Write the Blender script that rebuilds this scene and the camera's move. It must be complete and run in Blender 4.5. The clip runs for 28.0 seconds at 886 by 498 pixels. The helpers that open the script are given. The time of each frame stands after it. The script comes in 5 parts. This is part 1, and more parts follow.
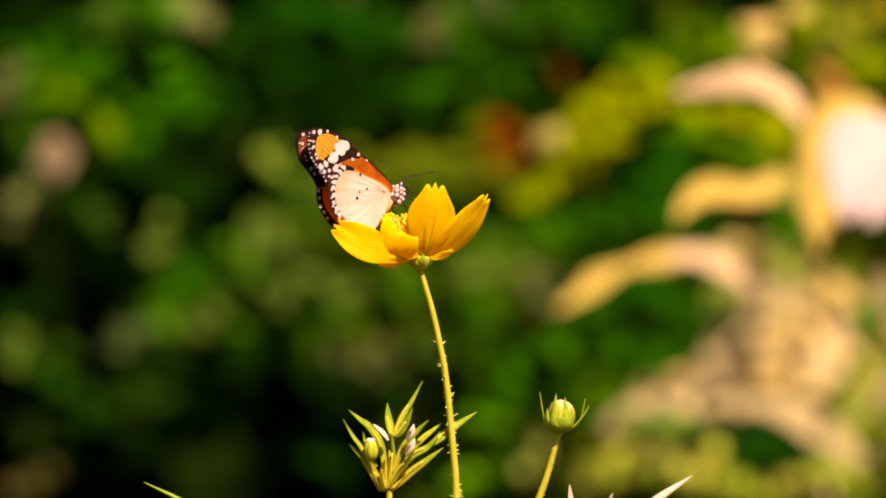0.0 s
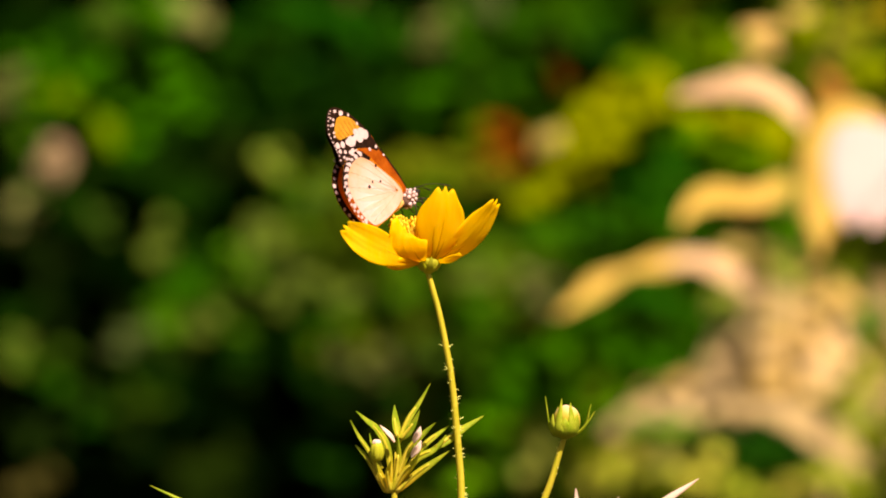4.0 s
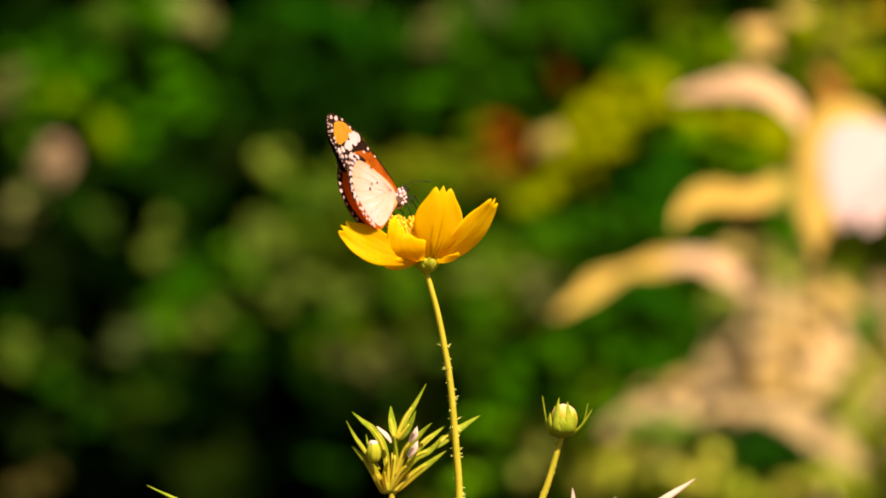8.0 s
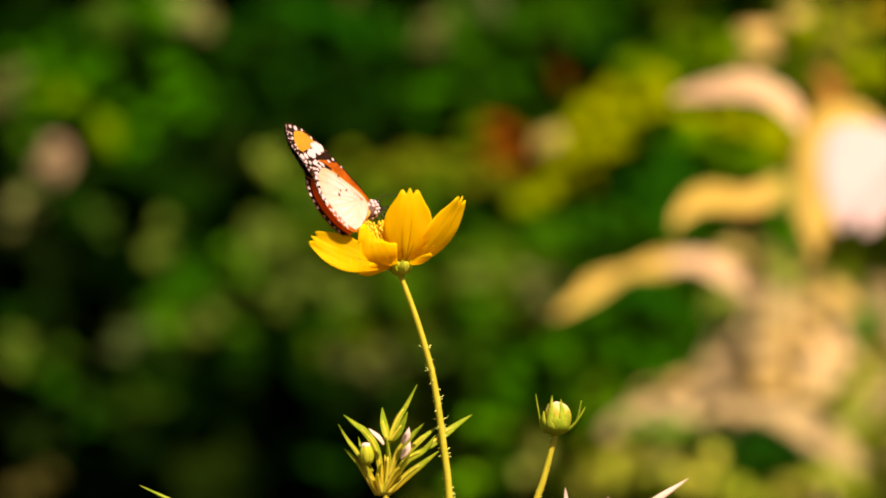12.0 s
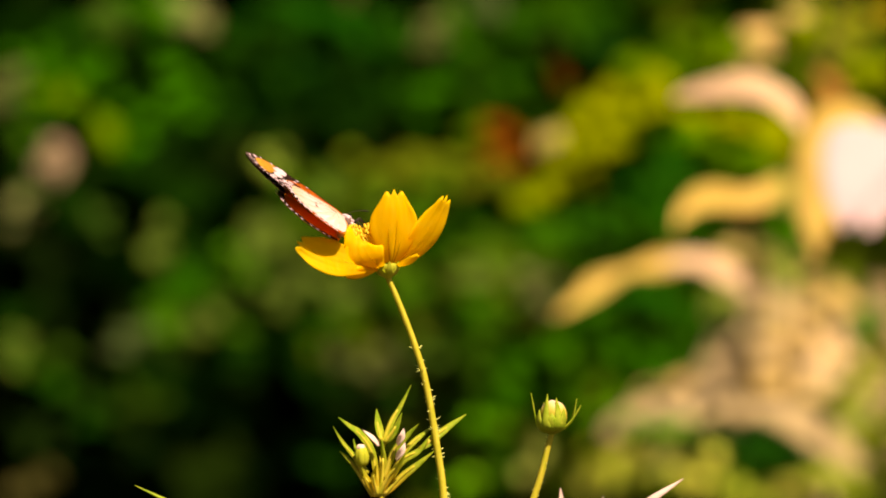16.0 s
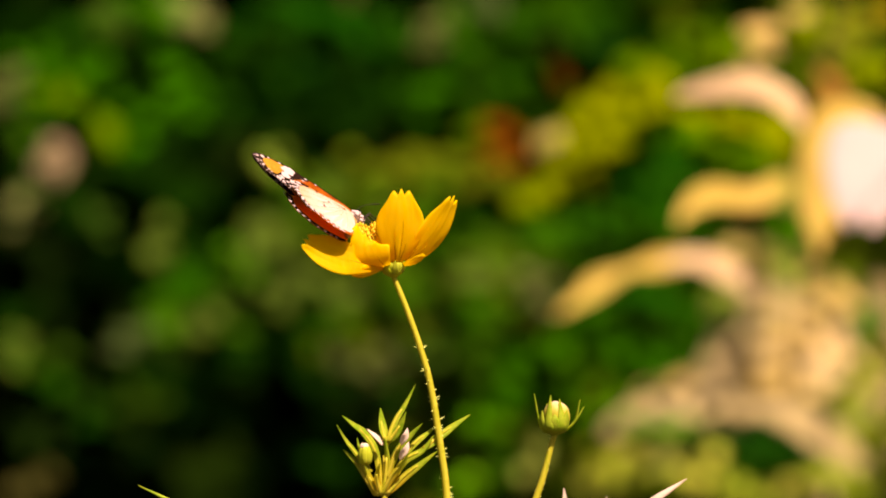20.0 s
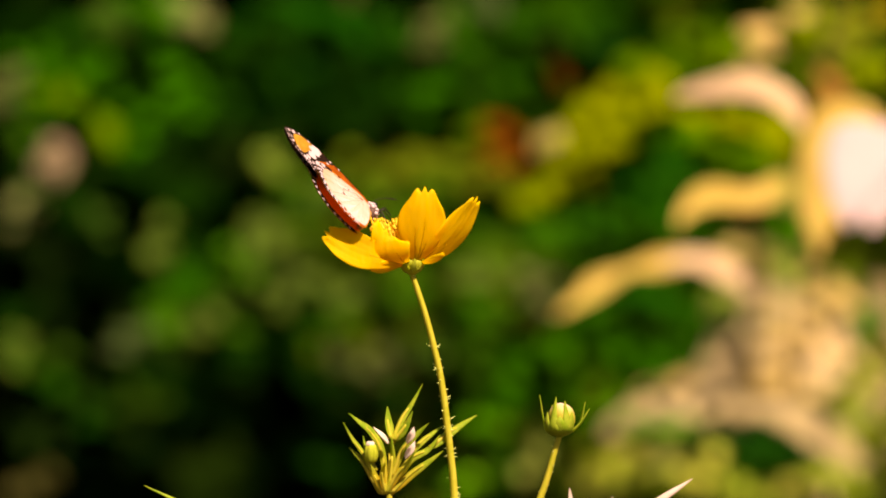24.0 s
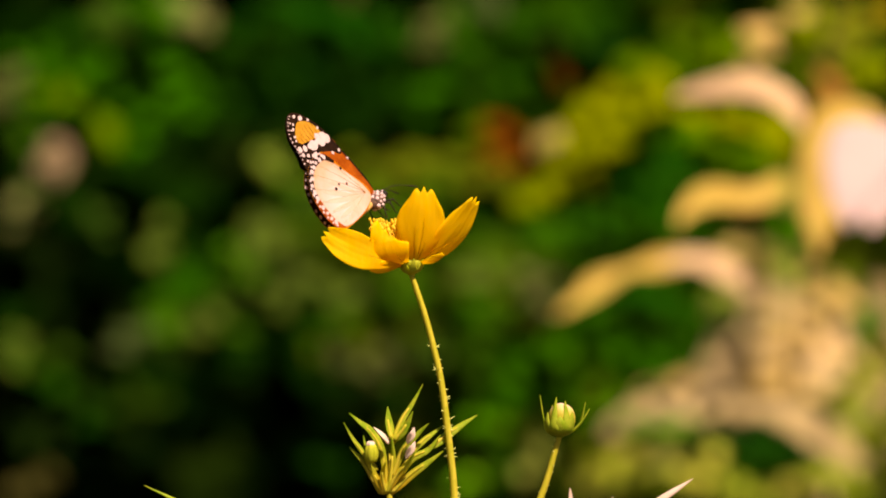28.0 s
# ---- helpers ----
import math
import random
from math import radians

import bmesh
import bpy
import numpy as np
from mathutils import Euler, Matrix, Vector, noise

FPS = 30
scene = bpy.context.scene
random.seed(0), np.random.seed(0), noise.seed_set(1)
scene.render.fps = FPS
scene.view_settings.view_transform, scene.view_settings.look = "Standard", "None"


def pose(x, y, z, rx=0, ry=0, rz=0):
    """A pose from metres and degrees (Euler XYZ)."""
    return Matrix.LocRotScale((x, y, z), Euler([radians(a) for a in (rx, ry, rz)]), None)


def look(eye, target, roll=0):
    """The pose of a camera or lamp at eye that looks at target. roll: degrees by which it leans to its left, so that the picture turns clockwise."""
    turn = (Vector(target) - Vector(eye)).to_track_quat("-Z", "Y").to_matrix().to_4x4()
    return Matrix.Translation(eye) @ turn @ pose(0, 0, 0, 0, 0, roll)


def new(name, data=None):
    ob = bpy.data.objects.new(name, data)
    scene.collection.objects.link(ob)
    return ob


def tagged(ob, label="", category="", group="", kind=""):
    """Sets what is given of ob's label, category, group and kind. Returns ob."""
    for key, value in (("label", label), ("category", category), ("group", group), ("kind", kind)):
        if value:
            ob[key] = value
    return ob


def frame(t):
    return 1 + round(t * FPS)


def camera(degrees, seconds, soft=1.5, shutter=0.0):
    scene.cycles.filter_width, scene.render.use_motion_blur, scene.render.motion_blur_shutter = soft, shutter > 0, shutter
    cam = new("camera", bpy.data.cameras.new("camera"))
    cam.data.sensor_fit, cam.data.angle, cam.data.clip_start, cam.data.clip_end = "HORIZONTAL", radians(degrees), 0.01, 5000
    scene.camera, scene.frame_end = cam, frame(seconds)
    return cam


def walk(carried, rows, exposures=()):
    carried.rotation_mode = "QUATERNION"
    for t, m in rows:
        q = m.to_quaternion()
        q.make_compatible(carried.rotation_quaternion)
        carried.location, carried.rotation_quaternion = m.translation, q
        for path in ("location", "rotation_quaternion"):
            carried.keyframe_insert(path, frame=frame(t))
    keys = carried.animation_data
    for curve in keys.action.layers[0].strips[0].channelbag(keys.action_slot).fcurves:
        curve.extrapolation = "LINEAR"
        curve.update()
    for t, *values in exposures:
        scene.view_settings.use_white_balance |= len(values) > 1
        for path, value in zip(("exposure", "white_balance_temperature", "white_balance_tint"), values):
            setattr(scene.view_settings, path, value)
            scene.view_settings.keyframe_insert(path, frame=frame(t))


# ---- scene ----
cam = camera(9.913, 28.0, soft=1.9, shutter=0.5)
cam.data.dof.use_dof = True
cam.data.dof.focus_distance = 1.6
cam.data.dof.aperture_fstop = 9.5

EYE_Z = 0.9          # height of the lens above the soil
EYE_Y = -1.6         # the flower stands in the plane y = 0


def aim(pitch):
    return pose(0, EYE_Y, EYE_Z, 90 + pitch, 0, 0)


# the tripod head settles upwards a little in the first two seconds
walk(cam, [(0.0, aim(-0.0355)), (0.5, aim(-0.022)), (1.0, aim(-0.011)), (1.5, aim(-0.004)), (2.0, aim(0)), (28.0, aim(0))],
     exposures=[(0.0, 1.41, 8350, 21.2), (8.0, 1.39, 8350, 21.2), (17.0, 1.34, 8350, 21.2), (24.0, 1.31, 8350, 21.2), (26.0, 1.28, 8350, 21.2), (27.0, 1.23, 8350, 21.2), (28.0, 1.12, 8350, 21.2)])

# ---- light ----
world = bpy.data.worlds.new("sky")
scene.world = world
world.use_nodes = True
wn = world.node_tree
sky = wn.nodes.new("ShaderNodeTexSky")
sky.sky_type = "NISHITA"
sky.sun_disc = False
SUN_EL, SUN_AZ = 55, 148      # azimuth from +Y towards +X
sky.sun_elevation, sky.sun_rotation = radians(SUN_EL), radians(SUN_AZ)
wn.links.new(sky.outputs[0], wn.nodes["Background"].inputs[0])
wn.nodes["Background"].inputs[1].default_value = 0.035
sun = new("sun", bpy.data.lights.new("sun", "SUN"))
sun.data.energy, sun.data.angle, sun.data.color = 4.5, radians(0.5), (1.0, 0.93, 0.82)
to_sun = Vector((math.cos(radians(SUN_EL)) * math.sin(radians(SUN_AZ)), math.cos(radians(SUN_EL)) * math.cos(radians(SUN_AZ)), math.sin(radians(SUN_EL))))
sun.matrix_world = look(to_sun * 20, (0, 0, 0))


# ---- materials ----
def material(name, low, high, rough=0.6, scale=200.0, translucent=0.0, bump=0.0, spec=0.3, grain=5.0, vary=0.0, tint=None, stretch=(1, 1, 1), bright_spot=None):
    """A surface that wanders between two colours at two scales, with fine relief; translucent: how much light passes through."""
    m = bpy.data.materials.new(name)
    m.use_nodes = True
    t = m.node_tree
    n, l = t.nodes, t.links
    b, out = n["Principled BSDF"], n["Material Output"]
    co, mp = n.new("ShaderNodeTexCoord"), n.new("ShaderNodeMapping")
    mp.inputs["Scale"].default_value = stretch
    l.new(co.outputs["Object"], mp.inputs["Vector"])
    big, fine = n.new("ShaderNodeTexNoise"), n.new("ShaderNodeTexNoise")
    big.inputs["Scale"].default_value, fine.inputs["Scale"].default_value = scale, scale * grain
    big.inputs["Detail"].default_value, fine.inputs["Detail"].default_value = 3, 2
    for x in (big, fine):
        l.new(mp.outputs[0], x.inputs["Vector"])
    add = n.new("ShaderNodeMath")
    add.operation = "MULTIPLY_ADD"
    l.new(fine.outputs["Fac"], add.inputs[0])
    add.inputs[1].default_value = 0.5
    l.new(big.outputs["Fac"], add.inputs[2])
    ramp = n.new("ShaderNodeMapRange")
    ramp.inputs["From Min"].default_value, ramp.inputs["From Max"].default_value = 0.5, 1.0
    l.new(add.outputs[0], ramp.inputs["Value"])
    mix = n.new("ShaderNodeMix")
    mix.data_type = "RGBA"
    l.new(ramp.outputs[0], mix.inputs["Factor"])
    mix.inputs["A"].default_value, mix.inputs["B"].default_value = (*low, 1), (*high, 1)
    colour = mix.outputs["Result"]
    if bright_spot:       # a brighter colour round one spot, for painted glow too: its place, inner and outer reach, the colour
        away, near_by, blend = n.new("ShaderNodeVectorMath"), n.new("ShaderNodeMapRange"), n.new("ShaderNodeMix")
        away.operation = "DISTANCE"
        l.new(co.outputs["Object"], away.inputs[0])
        away.inputs[1].default_value = bright_spot[0]
        wander = n.new("ShaderNodeMath")
        wander.operation = "MULTIPLY_ADD"
        l.new(big.outputs["Fac"], wander.inputs[0])
        wander.inputs[1].default_value = bright_spot[2] * 0.5
        l.new(away.outputs["Value"], wander.inputs[2])
        near_by.interpolation_type = "SMOOTHSTEP"
        near_by.inputs["From Min"].default_value, near_by.inputs["From Max"].default_value = bright_spot[1], bright_spot[2] * 1.25
        l.new(wander.outputs[0], near_by.inputs["Value"])
        blend.data_type = "RGBA"
        l.new(near_by.outputs[0], blend.inputs["Factor"])
        blend.inputs["A"].default_value = (*bright_spot[3], 1)
        l.new(colour, blend.inputs["B"])
        colour = blend.outputs["Result"]
    if vary:
        geo, hsv, mr = n.new("ShaderNodeNewGeometry"), n.new("ShaderNodeHueSaturation"), n.new("ShaderNodeMapRange")
        who, mean = n.new("ShaderNodeObjectInfo"), n.new("ShaderNodeMath")
        mean.operation = "PINGPONG"
        both = n.new("ShaderNodeMath")
        l.new(geo.outputs["Random Per Island"], both.inputs[0])
        l.new(who.outputs["Random"], both.inputs[1])
        l.new(both.outputs[0], mean.inputs[0])
        mean.inputs[1].default_value = 1.0
        l.new(mean.outputs[0], mr.inputs["Value"])
        mr.inputs["To Min"].default_value, mr.inputs["To Max"].default_value = 1 - vary, 1 + vary
        l.new(mr.outputs[0], hsv.inputs["Value"])
        l.new(colour, hsv.inputs["Color"])
        colour = hsv.outputs[0]
    l.new(colour, b.inputs["Base Color"])
    b.inputs["Roughness"].default_value = rough
    b.inputs["Specular IOR Level"].default_value = spec
    normal = None
    if bump:
        bp = n.new("ShaderNodeBump")
        bp.inputs["Strength"].default_value, bp.inputs["Distance"].default_value = bump, 0.0002
        l.new(add.outputs[0], bp.inputs["Height"])
        l.new(bp.outputs[0], b.inputs["Normal"])
        normal = bp.outputs[0]
    if translucent:
        tr, ms = n.new("ShaderNodeBsdfTranslucent"), n.new("ShaderNodeMixShader")
        if tint:
            tr.inputs[0].default_value = (*tint, 1)
        else:
            l.new(colour, tr.inputs[0])
        if normal:
            l.new(normal, tr.inputs["Normal"])
        ms.inputs[0].default_value = translucent
        l.new(b.outputs[0], ms.inputs[1])
        l.new(tr.outputs[0], ms.inputs[2])
        l.new(ms.outputs[0], out.inputs[0])
    return m


M_PETAL = material("petal", (0.92, 0.62, 0.020), (0.97, 0.69, 0.04), 0.6, 150, 0.68, 0.25, 0.06, 8, stretch=(6, 6, 1), tint=(1.0, 0.76, 0.045))
M_CALYX = material("calyx", (0.50, 0.56, 0.03), (0.64, 0.64, 0.07), 0.5, 300, 0.55, 0.3, 0.1)
M_STEM = material("stem", (0.36, 0.38, 0.020), (0.68, 0.52, 0.065), 0.5, 260, 0.3, 0.3, 0.15, 8, stretch=(3, 3, 0.4))
M_SEPAL = material("bract_green", (0.27, 0.41, 0.02), (0.54, 0.57, 0.06), 0.5, 420, 0.55, 0.3, 0.12)
M_BLADE = material("blade", (0.22, 0.39, 0.018), (0.58, 0.60, 0.06), 0.5, 320, 0.58, 0.3, 0.15, 6, bright_spot=((-0.0185, 0, 0.066), 0.005, 0.017, (0.84, 0.60, 0.05)))
# Near-white blade: full sun on these leaves is put into the colour.
M_PALE = material("sun_pale_blade", (0.80, 0.60, 0.50), (0.90, 0.72, 0.62), 0.5, 200, 0.4, 0.2, 0.15)
M_HAIR = material("hair", (0.5, 0.55, 0.12), (0.65, 0.65, 0.2), 0.5, 300)
# The pink top is the bud's sun highlight, painted in.
M_BUD = material("bud", (0.50, 0.44, 0.04), (0.64, 0.52, 0.07), 0.5, 160, 0.4, 0.2, 0.2, bright_spot=((0.0336, 0, 0.0958), 0.002, 0.0066, (0.86, 0.62, 0.54)))
M_STAMEN = material("stamen", (0.78, 0.48, 0.02), (0.90, 0.62, 0.05), 0.6, 400, 0.4, 0.3)
# Darker orange that stands for shade in the petal folds.
M_FOLD_SHADE = material("fold_shade", (0.50, 0.25, 0.008), (0.62, 0.34, 0.012), 0.6, 400, 0.3, 0.2, 0.05)
M_BLACK = material("wing_black", (0.006, 0.003, 0.002), (0.022, 0.009, 0.005), 0.85, 420, 0.05, 0.5, 0.03)
M_BROWN = material("wing_brown", (0.10, 0.022, 0.008), (0.19, 0.045, 0.012), 0.7, 400, 0.25, 0.4, 0.08)
M_RED = material("wing_russet", (0.25, 0.042, 0.003), (0.50, 0.115, 0.011), 0.7, 180, 0.4, 0.4, 0.06)
M_TIP = material("wing_ochre", (0.46, 0.20, 0.016), (0.58, 0.28, 0.035), 0.7, 300, 0.3, 0.4, 0.08)
M_ORANGE = material("wing_orange", (0.62, 0.21, 0.012), (0.74, 0.30, 0.025), 0.7, 250, 0.62, 0.4, 0.06, tint=(0.85, 0.27, 0.02))
# Pinkish-white middle: the overlit glow of the wing is painted into the cream.
M_CREAM = material("wing_cream", (0.62, 0.315, 0.105), (0.72, 0.39, 0.16), 0.7, 220, 0.45, 0.4, 0.05, bright_spot=((-0.0135, 0, 0.0045), 0.006, 0.0200, (0.92, 0.68, 0.68)))
M_RAY = material("wing_ray", (0.74, 0.48, 0.38), (0.82, 0.58, 0.50), 0.7, 150, 0.42, 0.4, 0.05)
M_WHITE = material("wing_white", (0.54, 0.385, 0.39), (0.63, 0.46, 0.47), 0.7, 500, 0.2, 0.3, 0.06)
M_BODY = material("body_black", (0.008, 0.005, 0.004), (0.03, 0.018, 0.012), 0.6, 700, 0, 0.6, 0.15)
M_THORAX = material("thorax_brown", (0.05, 0.026, 0.02), (0.16, 0.09, 0.07), 0.7, 900, 0, 0.6, 0.1)
M_ABDOMEN = material("abdomen_tan", (0.4, 0.2, 0.06), (0.6, 0.36, 0.12), 0.6, 500, 0, 0.5, 0.15)
M_EYE = material("eye", (0.01, 0.008, 0.006), (0.02, 0.015, 0.01), 0.15, 500, 0, 0, 0.6)

# Near-black greens: the shade inside the hedge is put into the leaf colour.
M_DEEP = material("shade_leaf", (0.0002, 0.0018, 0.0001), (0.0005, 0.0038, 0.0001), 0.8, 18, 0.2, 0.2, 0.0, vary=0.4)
M_DIM = material("half_shade_leaf", (0.0014, 0.013, 0.0002), (0.0036, 0.022, 0.0004), 0.8, 18, 0.3, 0.2, 0.01, vary=0.4)
# Lighter steps of the same leaf, with more light put into the colour.
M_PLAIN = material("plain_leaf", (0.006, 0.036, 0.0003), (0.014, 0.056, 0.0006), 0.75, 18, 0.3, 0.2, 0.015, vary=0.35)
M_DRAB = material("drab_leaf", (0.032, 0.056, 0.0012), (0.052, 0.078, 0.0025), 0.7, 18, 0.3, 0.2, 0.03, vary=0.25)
# Pale leaf colours with the sun's glare on upper faces painted in.
M_GOLD = material("golden_leaf", (0.40, 0.265, 0.05), (0.48, 0.33, 0.08), 0.55, 18, 0.3, 0.2, 0.06)
M_STRAW = material("straw_leaf", (0.50, 0.335, 0.19), (0.58, 0.39, 0.23), 0.55, 18, 0.3, 0.2, 0.06)
M_BEIGE = material("beige_leaf", (0.32, 0.235, 0.110), (0.40, 0.29, 0.14), 0.6, 18, 0.25, 0.2, 0.04)
M_DULL = material("dull_beige_leaf", (0.31, 0.225, 0.110), (0.38, 0.275, 0.135), 0.6, 18, 0.25, 0.2, 0.04, vary=0.2)
M_PINK = material("glare_leaf", (0.50, 0.36, 0.36), (0.58, 0.42, 0.42), 0.6, 18, 0.35, 0.15, 0.03)
M_TWIG = material("twig", (0.05, 0.028, 0.01), (0.11, 0.06, 0.025), 0.8, 40, 0, 0.5, 0.1)
M_SOIL = material("soil", (0.03, 0.022, 0.010), (0.08, 0.06, 0.03), 0.9, 4, 0, 0.5, 0.1)
M_GAP_DARK = material("gap_dark", (0.002, 0.008, 0.0005), (0.008, 0.02, 0.001), 0.9, 3, 0, 0, 0.02)


# ---- building helpers ----
def part(name, bm, mat, parent=None, label=""):
    """Links a bmesh as one mesh object, under a thing or a part."""
    me = bpy.data.meshes.new(name)
    bm.to_mesh(me)
    bm.free()
    me.shade_smooth()
    me.materials.append(mat)
    ob = new(name, me)
    if parent:
        ob.parent = parent
    return tagged(ob, label)


def smooth_loop(points, steps=4):
    """A closed Catmull-Rom curve through the points."""
    p, n, out = [Vector(q) for q in points], len(points), []
    for i in range(n):
        a, b, c, d = p[i - 1], p[i], p[(i + 1) % n], p[(i + 2) % n]
        for k in range(steps):
            t = k / steps
            out.append(0.5 * (2 * b + (c - a) * t + (2 * a - 5 * b + 4 * c - d) * t * t + (3 * b - a - 3 * c + d) * t ** 3))
    return out


def smooth_line(points, steps=6):
    p = [Vector(q) for q in points]
    p = [2 * p[0] - p[1]] + p + [2 * p[-1] - p[-2]]
    out = []
    for i in range(1, len(p) - 2):
        a, b, c, d = p[i - 1:i + 3]
        for k in range(steps):
            t = k / steps
            out.append(0.5 * (2 * b + (c - a) * t + (2 * a - 5 * b + 4 * c - d) * t * t + (3 * b - a - 3 * c + d) * t ** 3))
    return out + [p[-2]]


def tube(bm, points, radii, sides=8, caps=True):
    """A round tube along the points with a radius at each, closed at both ends."""
    pts = [Vector(q) for q in points]
    rings = []
    for i, q in enumerate(pts):
        d = (pts[min(i + 1, len(pts) - 1)] - pts[max(i - 1, 0)]).normalized()
        s = d.cross(Vector((0, 1, 0.01)))
        s.normalize()
        u = s.cross(d)
        rings.append([bm.verts.new(q + radii[i] * (math.cos(2 * math.pi * k / sides) * s + math.sin(2 * math.pi * k / sides) * u)) for k in range(sides)])
    for r0, r1 in zip(rings, rings[1:]):
        for k in range(sides):
            bm.faces.new((r0[k], r0[(k + 1) % sides], r1[(k + 1) % sides], r1[k]))
    if caps:
        bm.faces.new(rings[0][::-1])
        bm.faces.new(rings[-1])
    return bm


def ball(bm, centre, r, scale=(1, 1, 1), seg=10):
    bmesh.ops.create_uvsphere(bm, u_segments=seg, v_segments=max(5, seg * 2 // 3), radius=r,
                              matrix=Matrix.Translation(centre) @ Matrix.Diagonal((*scale, 1)))
    return bm


def blade(bm, line, width, cross, profile=0.9, fold=0.25, thick=0.0003, tip=0.0, face=None):
    """A leaf blade along a line of points, with a folded midrib and some thickness. cross: the direction of its width."""
    pts = smooth_line(line, 5)
    n, side = len(pts) - 1, []
    cross = Vector(cross).normalized()
    for i, q in enumerate(pts):
        t = i / n
        w = 0.5 * width * max(0.03, (math.sin(math.pi * min(1, t * 0.97 + 0.03) ** profile)) ** 0.8 * (1 - tip * t))
        d = (pts[min(i + 1, n)] - pts[max(i - 1, 0)]).normalized()
        c = face.cross(d).normalized() if face else (cross - d * cross.dot(d)).normalized()
        up = d.cross(c)
        row = []
        for k in (-1, -0.5, 0, 0.5, 1):
            row.append(q + c * (w * k) + up * (fold * w * abs(k) ** 1.5))
        side.append((row, up))
    top = [[bm.verts.new(v + up * thick / 2) for v in row] for row, up in side]
    low = [[bm.verts.new(v - up * thick / 2) for v in row] for row, up in side]
    for i in range(n):
        for k in range(4):
            bm.faces.new((top[i][k], top[i][k + 1], top[i + 1][k + 1], top[i + 1][k]))
            bm.faces.new((low[i][k], low[i + 1][k], low[i + 1][k + 1], low[i][k + 1]))
        bm.faces.new((top[i][0], top[i + 1][0], low[i + 1][0], low[i][0]))
        bm.faces.new((top[i][4], low[i][4], low[i + 1][4], top[i + 1][4]))
    return bm


# ---- ground and dark backing ----
bm = bmesh.new()
bmesh.ops.create_grid(bm, x_segments=60, y_segments=60, size=60)
for v in bm.verts:
    v.co.z = 0.02 * noise.noise(v.co * 0.7) - 0.03
ground = part("ground", bm, M_SOIL)
tagged(ground, "dark bare soil under the flower bed", "ground", kind="structure")

# Added curved screen, coloured nearly black for deep shade in the leaf gaps.
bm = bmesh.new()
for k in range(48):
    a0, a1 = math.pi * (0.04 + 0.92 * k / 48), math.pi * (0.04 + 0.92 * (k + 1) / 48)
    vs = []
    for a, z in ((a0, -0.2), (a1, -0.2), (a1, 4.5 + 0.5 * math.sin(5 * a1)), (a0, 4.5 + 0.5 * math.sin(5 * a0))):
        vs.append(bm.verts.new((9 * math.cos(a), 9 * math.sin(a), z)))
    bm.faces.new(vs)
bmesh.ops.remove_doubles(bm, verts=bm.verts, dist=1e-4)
tagged(part("backdrop", bm, M_GAP_DARK), "dark screen added behind the shrubs to blacken the gaps", "backdrop", kind="structure")
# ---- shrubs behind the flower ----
# Leaf tones in steps: sun, shade and glints are put into these colours.
LEAF_TONES = {"straw": M_STRAW, "dull": M_DULL, "gold": M_GOLD, "glare": M_PINK, "beige": M_BEIGE}
LEAF_TONES["plain_green"] = material("plain_green_leaf", (0.0389, 0.0925, 0.0079), (0.0526, 0.1251, 0.0106), 0.7, 18, 0.3, 0.2, 0.02, vary=0.12)
LEAF_TONES["pale_dry"] = material("pale_dry_leaf", (0.5565, 0.3849, 0.1913), (0.7529, 0.5208, 0.2588), 0.7, 18, 0.3, 0.2, 0.02, vary=0.12)
LEAF_TONES["black_green"] = material("black_green_leaf", (0.0007, 0.0096, 0.0002), (0.0009, 0.0131, 0.0002), 0.7, 18, 0.3, 0.2, 0.02, vary=0.12)
LEAF_TONES["bright_dry"] = material("bright_dry_leaf", (0.2714, 0.1265, 0.0251), (0.3671, 0.1712, 0.0340), 0.7, 18, 0.3, 0.2, 0.02, vary=0.12)
LEAF_TONES["bright_olive"] = material("bright_olive_leaf", (0.1371, 0.1611, 0.0005), (0.1855, 0.2179, 0.0007), 0.7, 18, 0.3, 0.2, 0.02, vary=0.12)
LEAF_TONES["deep_rust"] = material("deep_rust_leaf", (0.0504, 0.0132, 0.0002), (0.0683, 0.0178, 0.0002), 0.7, 18, 0.3, 0.2, 0.02, vary=0.12)
LEAF_TONES["deep_green"] = material("deep_green_leaf", (0.0051, 0.0408, 0.0003), (0.0069, 0.0552, 0.0005), 0.7, 18, 0.3, 0.2, 0.02, vary=0.12)
LEAF_TONES["plain_ashen"] = material("plain_ashen_leaf", (0.0710, 0.0860, 0.0218), (0.0961, 0.1163, 0.0294), 0.7, 18, 0.3, 0.2, 0.02, vary=0.12)
LEAF_TONES["pale_ashen"] = material("pale_ashen_leaf", (0.3422, 0.3487, 0.0432), (0.4630, 0.4718, 0.0585), 0.7, 18, 0.3, 0.2, 0.02, vary=0.12)
LEAF_TONES["bright_green"] = material("bright_green_leaf", (0.0691, 0.2162, 0.0043), (0.0935, 0.2925, 0.0059), 0.7, 18, 0.3, 0.2, 0.02, vary=0.12)
LEAF_TONES["dull_rust"] = material("dull_rust_leaf", (0.1051, 0.0282, 0.0014), (0.1422, 0.0382, 0.0020), 0.7, 18, 0.3, 0.2, 0.02, vary=0.12)
LEAF_TONES["plain_green_b"] = material("plain_green_b_leaf", (0.0405, 0.1107, 0.0004), (0.0548, 0.1498, 0.0006), 0.7, 18, 0.3, 0.2, 0.02, vary=0.12)
LEAF_TONES["pale_dry_b"] = material("pale_dry_b_leaf", (0.2611, 0.1819, 0.0062), (0.3532, 0.2461, 0.0084), 0.7, 18, 0.3, 0.2, 0.02, vary=0.12)
